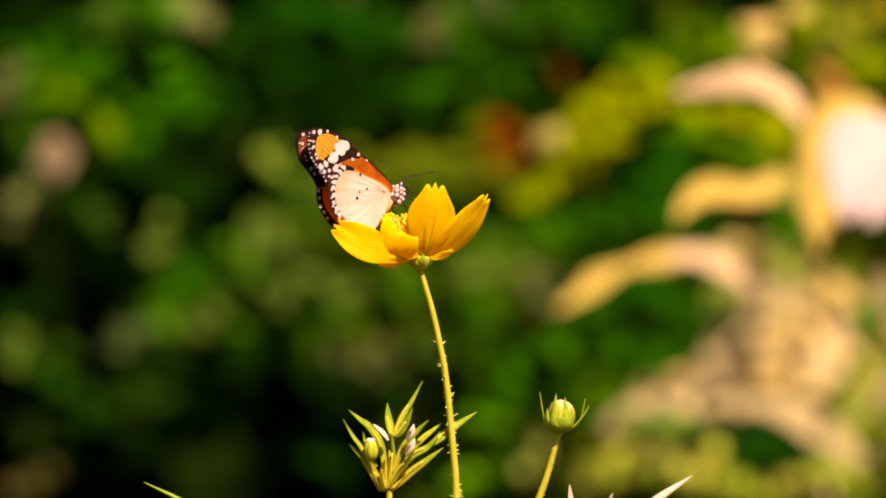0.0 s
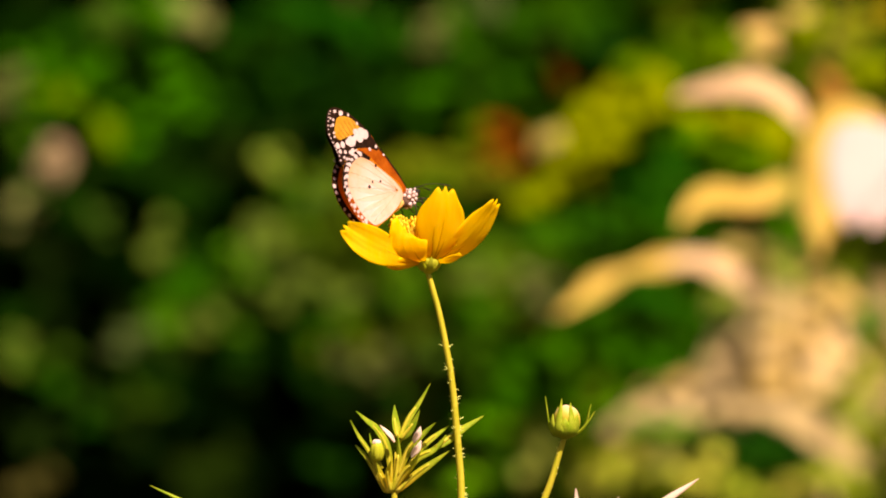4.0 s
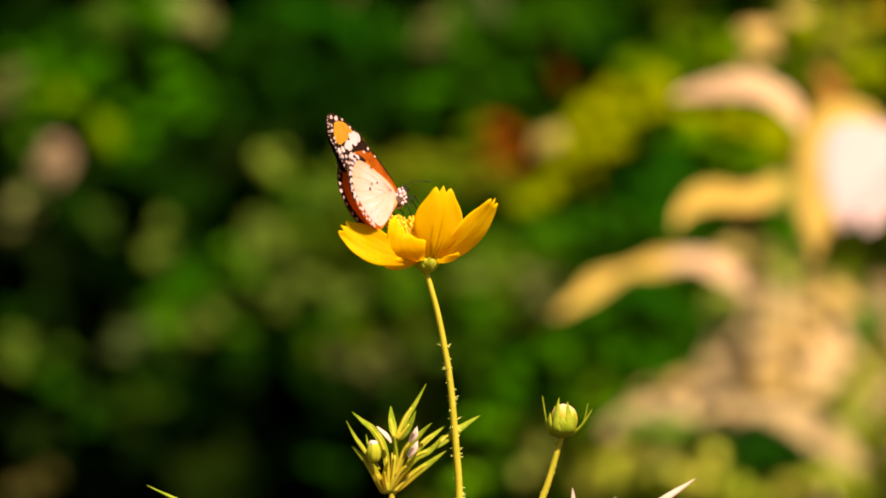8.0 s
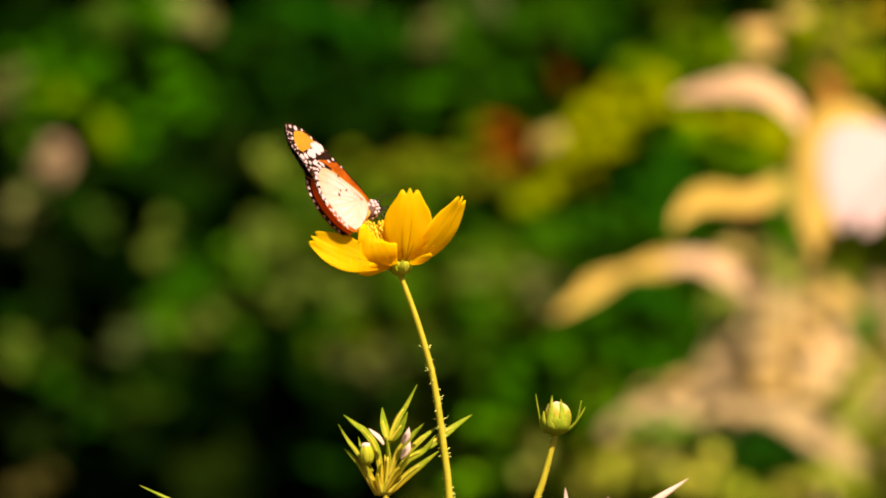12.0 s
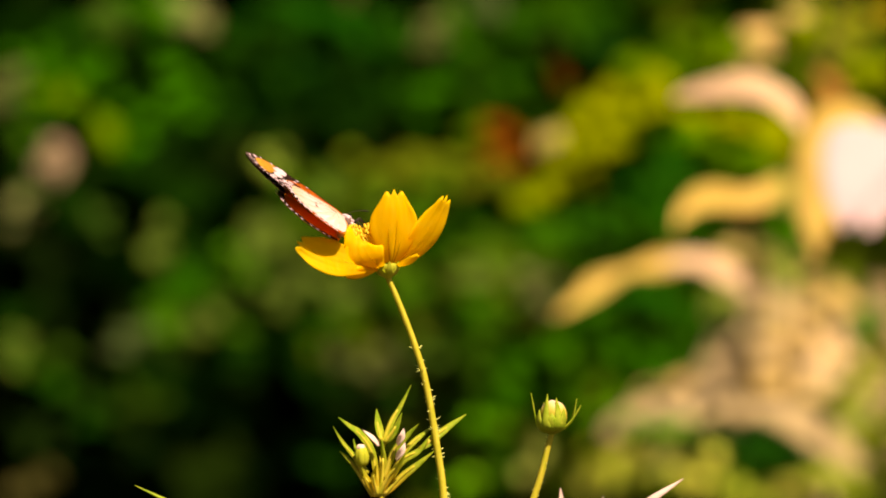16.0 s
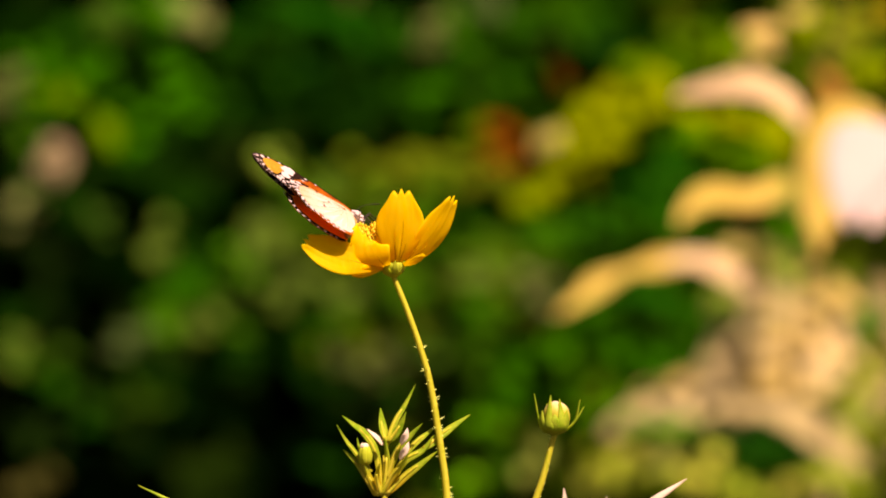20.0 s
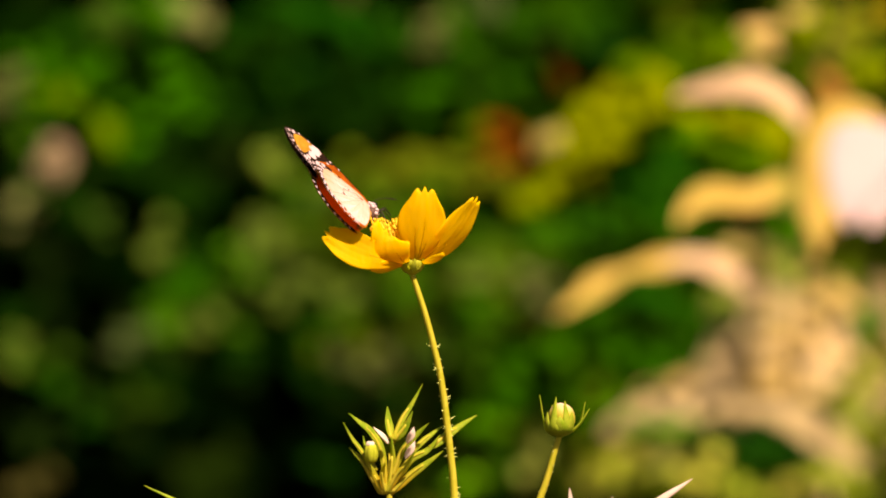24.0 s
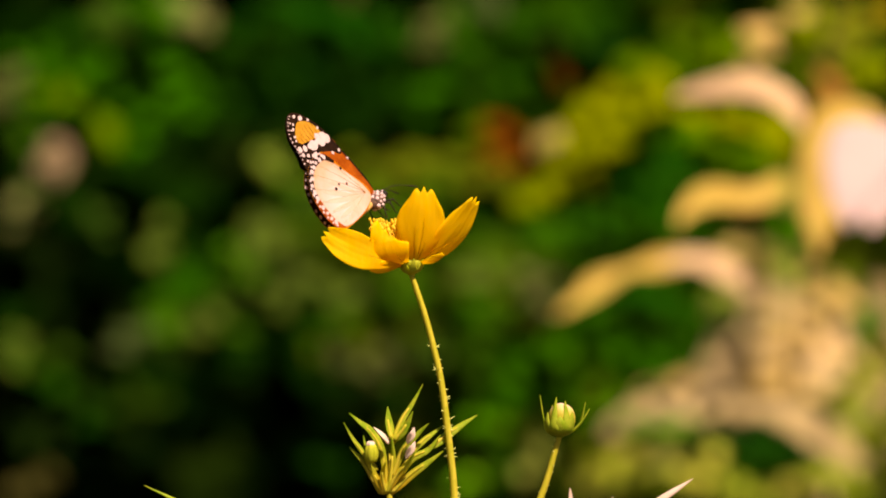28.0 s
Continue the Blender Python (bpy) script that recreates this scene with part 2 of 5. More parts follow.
LEAF_TONES["bright_dry_b"] = material("bright_dry_b_leaf", (0.1887, 0.1312, 0.0764), (0.2553, 0.1774, 0.1034), 0.7, 18, 0.3, 0.2, 0.02, vary=0.12)
LEAF_TONES["deep_green_b"] = material("deep_green_b_leaf", (0.0054, 0.0168, 0.0012), (0.0073, 0.0227, 0.0017), 0.7, 18, 0.3, 0.2, 0.02, vary=0.12)
LEAF_TONES["dull_green"] = material("dull_green_leaf", (0.0161, 0.0455, 0.0018), (0.0217, 0.0615, 0.0025), 0.7, 18, 0.3, 0.2, 0.02, vary=0.12)
LEAF_TONES["pale_ashen_b"] = material("pale_ashen_b_leaf", (0.2016, 0.2314, 0.0423), (0.2727, 0.3131, 0.0573), 0.7, 18, 0.3, 0.2, 0.02, vary=0.12)
LEAF_TONES["plain_moss"] = material("plain_moss_leaf", (0.0716, 0.0964, 0.0038), (0.0969, 0.1304, 0.0051), 0.7, 18, 0.3, 0.2, 0.02, vary=0.12)
LEAF_TONES["plain_green_c"] = material("plain_green_c_leaf", (0.0142, 0.0942, 0.0003), (0.0193, 0.1274, 0.0003), 0.7, 18, 0.3, 0.2, 0.02, vary=0.12)
LEAF_TONES["dull_ashen"] = material("dull_ashen_leaf", (0.0334, 0.0304, 0.0071), (0.0451, 0.0412, 0.0096), 0.7, 18, 0.3, 0.2, 0.02, vary=0.12)
LEAF_TONES["bright_moss"] = material("bright_moss_leaf", (0.1156, 0.1722, 0.0198), (0.1564, 0.2330, 0.0268), 0.7, 18, 0.3, 0.2, 0.02, vary=0.12)
LEAF_TONES["pale_dry_c"] = material("pale_dry_c_leaf", (0.4506, 0.3095, 0.1016), (0.6097, 0.4187, 0.1375), 0.7, 18, 0.3, 0.2, 0.02, vary=0.12)
LEAF_TONES["dull_green_b"] = material("dull_green_b_leaf", (0.0222, 0.0761, 0.0017), (0.0301, 0.1029, 0.0022), 0.7, 18, 0.3, 0.2, 0.02, vary=0.12)
LEAF_TONES["deep_green_c"] = material("deep_green_c_leaf", (0.0014, 0.0201, 0.0002), (0.0019, 0.0272, 0.0002), 0.7, 18, 0.3, 0.2, 0.02, vary=0.12)
LEAF_TONES["dull_moss"] = material("dull_moss_leaf", (0.0447, 0.0678, 0.0189), (0.0605, 0.0917, 0.0256), 0.7, 18, 0.3, 0.2, 0.02, vary=0.12)
LEAF_TONES["bright_ashen"] = material("bright_ashen_leaf", (0.1248, 0.1363, 0.0419), (0.1689, 0.1844, 0.0567), 0.7, 18, 0.3, 0.2, 0.02, vary=0.12)
LEAF_TONES["plain_moss_b"] = material("plain_moss_b_leaf", (0.0627, 0.1030, 0.0128), (0.0849, 0.1394, 0.0173), 0.7, 18, 0.3, 0.2, 0.02, vary=0.12)
LEAF_TONES["pale_olive"] = material("pale_olive_leaf", (0.2075, 0.2615, 0.0213), (0.2808, 0.3538, 0.0288), 0.7, 18, 0.3, 0.2, 0.02, vary=0.12)
LEAF_TONES["plain_green_d"] = material("plain_green_d_leaf", (0.0328, 0.1331, 0.0018), (0.0444, 0.1801, 0.0024), 0.7, 18, 0.3, 0.2, 0.02, vary=0.12)
LEAF_TONES["pale_dry_d"] = material("pale_dry_d_leaf", (0.2817, 0.2260, 0.0623), (0.3812, 0.3057, 0.0843), 0.7, 18, 0.3, 0.2, 0.02, vary=0.12)
LEAF_TONES["bright_olive_b"] = material("bright_olive_b_leaf", (0.1412, 0.1874, 0.0030), (0.1910, 0.2535, 0.0040), 0.7, 18, 0.3, 0.2, 0.02, vary=0.12)
LEAF_TONES["plain_moss_c"] = material("plain_moss_c_leaf", (0.0675, 0.1346, 0.0004), (0.0913, 0.1820, 0.0005), 0.7, 18, 0.3, 0.2, 0.02, vary=0.12)
LEAF_TONES["bright_olive_c"] = material("bright_olive_c_leaf", (0.1368, 0.1637, 0.0096), (0.1851, 0.2215, 0.0129), 0.7, 18, 0.3, 0.2, 0.02, vary=0.12)
LEAF_TONES["plain_green_e"] = material("plain_green_e_leaf", (0.0347, 0.0845, 0.0029), (0.0470, 0.1143, 0.0039), 0.7, 18, 0.3, 0.2, 0.02, vary=0.12)
LEAF_TONES["deep_green_d"] = material("deep_green_d_leaf", (0.0019, 0.0412, 0.0002), (0.0025, 0.0557, 0.0002), 0.7, 18, 0.3, 0.2, 0.02, vary=0.12)
LEAF_TONES["dull_green_c"] = material("dull_green_c_leaf", (0.0203, 0.0524, 0.0045), (0.0274, 0.0709, 0.0061), 0.7, 18, 0.3, 0.2, 0.02, vary=0.12)
LEAF_TONES["plain_moss_d"] = material("plain_moss_d_leaf", (0.0358, 0.0788, 0.0006), (0.0485, 0.1066, 0.0008), 0.7, 18, 0.3, 0.2, 0.02, vary=0.12)
LEAF_TONES["dull_green_d"] = material("dull_green_d_leaf", (0.0093, 0.0641, 0.0005), (0.0125, 0.0868, 0.0006), 0.7, 18, 0.3, 0.2, 0.02, vary=0.12)
FACE = Vector((0.15, -0.72, 0.68)).normalized()      # the way that most leaves turn, out of the shrub and up to the light


def tuft(row, parent, rnd, rest):
    """Broad pointed leaves round one twig: the foremost two are parts, those behind them join the rest of that colour."""
    mat, y, x, z, w, h, slant = row
    for k in range(7):
        a = radians(slant + rnd.uniform(-22, 22))
        n = (FACE + Vector((rnd.uniform(-0.3, 0.3), rnd.uniform(-0.2, 0.2), rnd.uniform(-0.2, 0.2)))).normalized()
        d = Vector((math.cos(a), 0, math.sin(a)))
        d = (d - n * d.dot(n)).normalized() * rnd.choice((-1, 1))
        c = Vector((x + max(-0.6, min(0.6, rnd.gauss(0, 0.28))) * w, y + 0.025 * k + rnd.uniform(-0.1, 0.1), z + max(-0.6, min(0.6, rnd.gauss(0, 0.28))) * h))
        length, width = max(0.016, 0.46 * w) * rnd.uniform(0.75, 1.2), max(0.012, 0.44 * h) * rnd.uniform(0.75, 1.2)
        line = [c - d * length * 0.5, c - d * length * 0.2 + n * 0.003, c + d * length * 0.15 + n * 0.003, c + d * length * 0.5 - n * 0.005]
        bm = bmesh.new() if k < 2 else rest.setdefault(mat, bmesh.new())
        blade(bm, line, width / 0.9, n.cross(d), profile=0.8, fold=rnd.uniform(-0.15, 0.2), thick=0.0006)
        if k < 2:
            part("leaf", bm, LEAF_TONES[mat], parent)


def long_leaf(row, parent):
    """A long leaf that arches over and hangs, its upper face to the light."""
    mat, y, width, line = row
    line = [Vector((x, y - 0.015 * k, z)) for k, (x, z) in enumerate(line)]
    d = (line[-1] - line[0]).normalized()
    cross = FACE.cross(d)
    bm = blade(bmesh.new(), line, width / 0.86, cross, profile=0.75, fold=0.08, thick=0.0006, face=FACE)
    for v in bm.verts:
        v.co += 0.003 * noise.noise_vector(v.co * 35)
    return part("long_leaf", bm, LEAF_TONES[mat], parent)


def leaf_mass(name, mat, count, box, size, seed, parent, droop=0.5, slope=0.0):
    """Many small folded leaves joined into one mesh, on all the twigs of a shrub."""
    r = np.random.RandomState(seed)
    c = np.stack([r.uniform(a, b, count) for a, b in box], 1)
    h = r.uniform(0, 2 * math.pi, count)
    e = r.normal(-droop, 0.5, count)
    if slope:       # on the face of a bank of leaves, hanging outwards and down
        c[:, 1] += slope * (c[:, 2] - sum(box[2]) / 2)
        h, e = r.normal(-1.4, 0.9, count), r.normal(-droop, 0.35, count)
    d = np.stack([np.cos(h) * np.cos(e), np.sin(h) * np.cos(e), np.sin(e)], 1)
    s = np.cross(d, np.array([0, 0, 1.0]))
    s /= np.linalg.norm(s, axis=1, keepdims=True) + 1e-9
    s += 0.5 * r.normal(size=s.shape)
    n = np.cross(s, d)
    n /= np.linalg.norm(n, axis=1, keepdims=True)
    L = (size * r.uniform(0.6, 1.3, count))[:, None]
    w = L * 0.28
    pts = np.stack([c, c + d * L * 0.3 + s * w, c + d * L * 0.35 - n * w * 0.3, c + d * L * 0.3 - s * w,
                    c + d * L * 0.7 + s * w * 0.8 - n * L * 0.05, c + d * L * 0.7 - n * (w * 0.25 + L * 0.06), c + d * L * 0.7 - s * w * 0.8 - n * L * 0.05, c + d * L - n * L * 0.15], 1)
    faces = []
    base = np.array([[0, 1, 2, 2], [0, 2, 3, 3], [1, 4, 5, 2], [2, 5, 6, 3], [4, 7, 5, 5], [5, 7, 6, 6]])
    for i in range(count):
        for f in base:
            q = [int(8 * i + k) for k in f]
            faces.append(q[:3] if q[2] == q[3] else q)
    me = bpy.data.meshes.new(name)
    me.from_pydata(pts.reshape(-1, 3).tolist(), [], faces)
    me.materials.append(mat)
    me.shade_smooth()
    ob = new(name, me)
    ob.parent = parent
    return tagged(ob, kind="stuff")



def shrub(name, label, tufts, twigs, seed):
    rnd = random.Random(seed)
    top = new(name)
    tagged(top, label, "shrub", group="shrubs behind the flower")
    for line, r in twigs:
        pts = smooth_line(line, 5)
        part("branch", tube(bmesh.new(), pts, [r * (1 - 0.6 * i / len(pts)) for i in range(len(pts))], 7), M_TWIG, top)
    rest = {}
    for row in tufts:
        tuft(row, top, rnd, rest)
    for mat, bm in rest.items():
        tagged(part("inner_leaves", bm, LEAF_TONES[mat], top), kind="stuff")
    return top


# Small pale tufts stand for glints on leaves, the darkest for shaded hollows.
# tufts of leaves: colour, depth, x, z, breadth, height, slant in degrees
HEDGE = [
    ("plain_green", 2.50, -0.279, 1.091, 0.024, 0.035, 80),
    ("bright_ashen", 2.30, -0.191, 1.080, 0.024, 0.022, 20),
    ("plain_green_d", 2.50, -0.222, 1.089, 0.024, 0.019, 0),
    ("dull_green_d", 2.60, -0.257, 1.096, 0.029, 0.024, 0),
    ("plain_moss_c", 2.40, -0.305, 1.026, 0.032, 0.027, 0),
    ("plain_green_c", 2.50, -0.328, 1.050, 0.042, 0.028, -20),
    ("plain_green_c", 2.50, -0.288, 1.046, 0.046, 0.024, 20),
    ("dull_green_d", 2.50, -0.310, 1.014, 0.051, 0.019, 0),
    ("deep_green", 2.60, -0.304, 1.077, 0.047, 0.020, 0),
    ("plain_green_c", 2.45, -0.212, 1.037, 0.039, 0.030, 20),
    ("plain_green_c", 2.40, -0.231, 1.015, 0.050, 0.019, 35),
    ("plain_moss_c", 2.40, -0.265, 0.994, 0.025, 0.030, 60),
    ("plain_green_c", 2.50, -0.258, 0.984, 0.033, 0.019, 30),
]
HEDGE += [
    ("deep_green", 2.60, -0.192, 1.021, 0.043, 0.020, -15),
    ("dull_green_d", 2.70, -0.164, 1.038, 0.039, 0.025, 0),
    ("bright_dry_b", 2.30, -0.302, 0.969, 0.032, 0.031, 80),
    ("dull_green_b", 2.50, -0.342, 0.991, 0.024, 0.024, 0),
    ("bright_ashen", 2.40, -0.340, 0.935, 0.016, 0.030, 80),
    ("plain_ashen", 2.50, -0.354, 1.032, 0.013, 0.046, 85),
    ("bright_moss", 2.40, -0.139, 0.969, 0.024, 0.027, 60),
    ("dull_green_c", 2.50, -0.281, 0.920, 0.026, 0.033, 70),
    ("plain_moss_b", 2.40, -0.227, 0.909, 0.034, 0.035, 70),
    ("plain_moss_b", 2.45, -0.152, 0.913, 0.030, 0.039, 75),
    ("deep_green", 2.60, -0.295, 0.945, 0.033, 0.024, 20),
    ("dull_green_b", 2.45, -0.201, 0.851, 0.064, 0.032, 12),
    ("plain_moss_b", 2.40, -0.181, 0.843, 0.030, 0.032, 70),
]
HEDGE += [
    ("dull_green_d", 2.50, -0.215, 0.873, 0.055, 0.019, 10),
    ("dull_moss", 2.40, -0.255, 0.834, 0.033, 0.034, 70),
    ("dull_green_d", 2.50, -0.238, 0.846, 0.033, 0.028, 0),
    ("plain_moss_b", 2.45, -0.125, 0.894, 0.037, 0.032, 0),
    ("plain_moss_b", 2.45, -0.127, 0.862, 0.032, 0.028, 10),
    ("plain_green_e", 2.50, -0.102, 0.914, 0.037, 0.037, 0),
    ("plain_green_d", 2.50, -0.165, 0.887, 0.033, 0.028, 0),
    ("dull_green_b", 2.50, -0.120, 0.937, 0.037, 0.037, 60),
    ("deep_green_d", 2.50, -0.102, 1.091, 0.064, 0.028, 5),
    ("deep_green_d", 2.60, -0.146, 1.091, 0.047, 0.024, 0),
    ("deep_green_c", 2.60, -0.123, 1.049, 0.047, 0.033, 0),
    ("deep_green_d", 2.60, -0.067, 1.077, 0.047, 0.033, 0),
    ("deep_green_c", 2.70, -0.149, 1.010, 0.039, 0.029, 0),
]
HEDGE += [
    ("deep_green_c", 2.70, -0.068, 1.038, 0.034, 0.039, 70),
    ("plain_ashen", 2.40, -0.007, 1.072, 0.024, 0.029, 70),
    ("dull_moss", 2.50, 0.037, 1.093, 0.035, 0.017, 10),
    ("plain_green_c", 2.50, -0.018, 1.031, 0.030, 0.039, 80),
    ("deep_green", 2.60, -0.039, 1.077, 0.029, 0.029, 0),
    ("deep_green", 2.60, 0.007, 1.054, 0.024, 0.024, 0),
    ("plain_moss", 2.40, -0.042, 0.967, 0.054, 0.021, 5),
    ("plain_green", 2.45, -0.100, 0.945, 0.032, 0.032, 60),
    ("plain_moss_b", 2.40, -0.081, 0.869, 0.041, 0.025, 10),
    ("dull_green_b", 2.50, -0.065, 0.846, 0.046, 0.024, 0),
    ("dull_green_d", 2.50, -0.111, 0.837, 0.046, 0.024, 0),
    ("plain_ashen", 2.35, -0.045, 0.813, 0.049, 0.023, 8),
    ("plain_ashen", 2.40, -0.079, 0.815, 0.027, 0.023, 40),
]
HEDGE += [
    ("plain_green", 2.40, -0.015, 0.825, 0.032, 0.027, 60),
    ("deep_green", 2.50, -0.038, 0.783, 0.046, 0.024, 0),
    ("deep_green_c", 2.60, -0.076, 0.784, 0.047, 0.020, 20),
    ("deep_green", 2.50, -0.088, 0.715, 0.046, 0.028, 0),
    ("dull_green", 2.45, -0.329, 0.811, 0.046, 0.023, -40),
    ("plain_moss_b", 2.40, -0.339, 0.817, 0.019, 0.023, -40),
    ("dull_green_d", 2.50, -0.306, 0.787, 0.046, 0.021, -40),
    ("dull_green", 2.45, -0.246, 0.774, 0.031, 0.041, 75),
    ("deep_green_b", 2.50, -0.322, 0.746, 0.030, 0.035, 75),
    ("deep_green", 2.60, -0.290, 0.761, 0.029, 0.024, -30),
    ("dull_ashen", 2.20, -0.307, 0.721, 0.024, 0.018, 10),
    # Near-black tufts for the hedge's hollows, shade given by colour.
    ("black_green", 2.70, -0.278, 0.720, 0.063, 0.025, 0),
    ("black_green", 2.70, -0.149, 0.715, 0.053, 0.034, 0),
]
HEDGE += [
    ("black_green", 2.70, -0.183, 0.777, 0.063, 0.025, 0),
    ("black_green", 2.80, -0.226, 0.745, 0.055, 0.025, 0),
    ("deep_green_c", 2.60, -0.253, 0.798, 0.024, 0.020, 0),
    ("deep_green_c", 2.60, -0.164, 0.808, 0.033, 0.024, 0),
]
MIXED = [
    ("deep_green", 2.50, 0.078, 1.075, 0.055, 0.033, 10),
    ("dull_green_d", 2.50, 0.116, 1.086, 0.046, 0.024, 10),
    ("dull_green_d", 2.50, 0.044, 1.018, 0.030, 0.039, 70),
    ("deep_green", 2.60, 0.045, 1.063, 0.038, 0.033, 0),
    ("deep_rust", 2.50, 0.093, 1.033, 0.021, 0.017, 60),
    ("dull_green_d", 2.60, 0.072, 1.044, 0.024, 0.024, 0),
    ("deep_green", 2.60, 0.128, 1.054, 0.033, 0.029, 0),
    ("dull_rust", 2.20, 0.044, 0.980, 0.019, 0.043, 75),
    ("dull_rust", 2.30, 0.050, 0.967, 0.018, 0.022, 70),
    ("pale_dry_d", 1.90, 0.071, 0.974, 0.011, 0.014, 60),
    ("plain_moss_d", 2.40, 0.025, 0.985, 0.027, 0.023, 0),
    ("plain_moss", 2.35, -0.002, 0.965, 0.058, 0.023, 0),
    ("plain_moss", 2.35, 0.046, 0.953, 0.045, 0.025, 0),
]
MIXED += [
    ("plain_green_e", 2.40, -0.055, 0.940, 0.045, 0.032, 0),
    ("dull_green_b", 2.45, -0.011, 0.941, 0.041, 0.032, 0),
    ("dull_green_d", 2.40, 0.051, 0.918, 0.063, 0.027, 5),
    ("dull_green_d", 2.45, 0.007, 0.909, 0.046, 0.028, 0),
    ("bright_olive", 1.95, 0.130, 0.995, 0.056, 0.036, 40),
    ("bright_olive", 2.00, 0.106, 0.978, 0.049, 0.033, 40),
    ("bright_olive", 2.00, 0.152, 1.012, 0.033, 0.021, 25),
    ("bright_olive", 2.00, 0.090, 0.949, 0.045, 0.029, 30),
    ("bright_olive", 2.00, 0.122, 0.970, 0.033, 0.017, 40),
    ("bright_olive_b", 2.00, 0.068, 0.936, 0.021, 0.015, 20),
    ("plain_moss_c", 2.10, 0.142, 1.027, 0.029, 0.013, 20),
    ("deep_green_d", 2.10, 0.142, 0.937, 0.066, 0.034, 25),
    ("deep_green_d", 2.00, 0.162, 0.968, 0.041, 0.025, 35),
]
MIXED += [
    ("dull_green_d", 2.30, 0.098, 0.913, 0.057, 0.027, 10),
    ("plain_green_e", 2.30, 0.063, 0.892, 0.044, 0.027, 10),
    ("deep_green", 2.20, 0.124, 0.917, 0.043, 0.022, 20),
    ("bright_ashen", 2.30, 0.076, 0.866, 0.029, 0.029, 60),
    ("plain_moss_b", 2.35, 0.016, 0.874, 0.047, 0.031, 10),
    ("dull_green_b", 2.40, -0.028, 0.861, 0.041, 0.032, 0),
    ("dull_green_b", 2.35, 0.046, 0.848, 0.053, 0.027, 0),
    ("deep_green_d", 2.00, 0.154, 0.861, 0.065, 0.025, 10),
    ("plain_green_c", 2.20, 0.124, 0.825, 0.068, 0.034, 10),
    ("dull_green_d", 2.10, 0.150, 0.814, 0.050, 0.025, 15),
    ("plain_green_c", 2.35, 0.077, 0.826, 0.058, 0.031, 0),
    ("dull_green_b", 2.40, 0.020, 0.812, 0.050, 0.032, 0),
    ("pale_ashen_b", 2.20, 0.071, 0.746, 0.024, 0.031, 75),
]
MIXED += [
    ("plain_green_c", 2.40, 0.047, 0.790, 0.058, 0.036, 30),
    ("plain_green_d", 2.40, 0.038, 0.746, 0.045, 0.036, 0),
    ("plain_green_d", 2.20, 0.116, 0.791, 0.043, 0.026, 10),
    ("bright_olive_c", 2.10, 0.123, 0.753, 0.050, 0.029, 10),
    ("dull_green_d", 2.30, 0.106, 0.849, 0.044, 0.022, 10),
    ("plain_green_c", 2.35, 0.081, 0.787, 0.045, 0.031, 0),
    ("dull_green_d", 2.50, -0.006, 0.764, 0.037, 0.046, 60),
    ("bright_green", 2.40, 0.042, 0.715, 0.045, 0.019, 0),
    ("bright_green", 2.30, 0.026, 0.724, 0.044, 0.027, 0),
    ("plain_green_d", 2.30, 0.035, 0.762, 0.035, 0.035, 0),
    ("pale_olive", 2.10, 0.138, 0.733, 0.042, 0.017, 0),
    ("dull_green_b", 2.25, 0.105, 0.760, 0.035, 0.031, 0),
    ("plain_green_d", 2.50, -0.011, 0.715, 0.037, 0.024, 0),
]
MIXED += [
    ("plain_green_c", 2.30, 0.063, 0.814, 0.048, 0.027, 0),
    ("plain_green_d", 2.30, 0.050, 0.771, 0.048, 0.031, 0),
    ("plain_green_d", 2.25, 0.101, 0.811, 0.043, 0.026, 0),
    ("bright_green", 2.20, 0.108, 0.728, 0.039, 0.022, 0),
    ("plain_green_c", 2.40, 0.020, 0.847, 0.045, 0.027, 0),
    ("plain_green_e", 2.40, -0.042, 0.887, 0.050, 0.027, 0),
    ("plain_green_e", 2.35, 0.029, 0.892, 0.045, 0.027, 0),
    ("dull_green_b", 2.30, 0.076, 0.909, 0.044, 0.027, 0),
    ("dull_green_b", 2.45, -0.020, 0.918, 0.046, 0.023, 0),
]
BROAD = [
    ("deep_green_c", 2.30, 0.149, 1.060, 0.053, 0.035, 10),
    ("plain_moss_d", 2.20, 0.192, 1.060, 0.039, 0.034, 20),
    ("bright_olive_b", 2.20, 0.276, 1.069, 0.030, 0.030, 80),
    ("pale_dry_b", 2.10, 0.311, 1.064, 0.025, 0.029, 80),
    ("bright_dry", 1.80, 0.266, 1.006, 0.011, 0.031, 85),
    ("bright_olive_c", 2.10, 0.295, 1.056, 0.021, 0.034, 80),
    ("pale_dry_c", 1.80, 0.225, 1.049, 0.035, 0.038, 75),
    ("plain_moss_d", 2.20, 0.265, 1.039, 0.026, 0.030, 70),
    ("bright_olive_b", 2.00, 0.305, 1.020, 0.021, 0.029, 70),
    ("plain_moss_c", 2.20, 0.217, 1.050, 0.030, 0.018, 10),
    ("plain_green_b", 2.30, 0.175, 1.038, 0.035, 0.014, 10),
    # Olive tufts added for the straw arch's unlit underside, by colour.
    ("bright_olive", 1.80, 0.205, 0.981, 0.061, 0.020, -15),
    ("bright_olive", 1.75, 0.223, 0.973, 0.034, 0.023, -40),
]
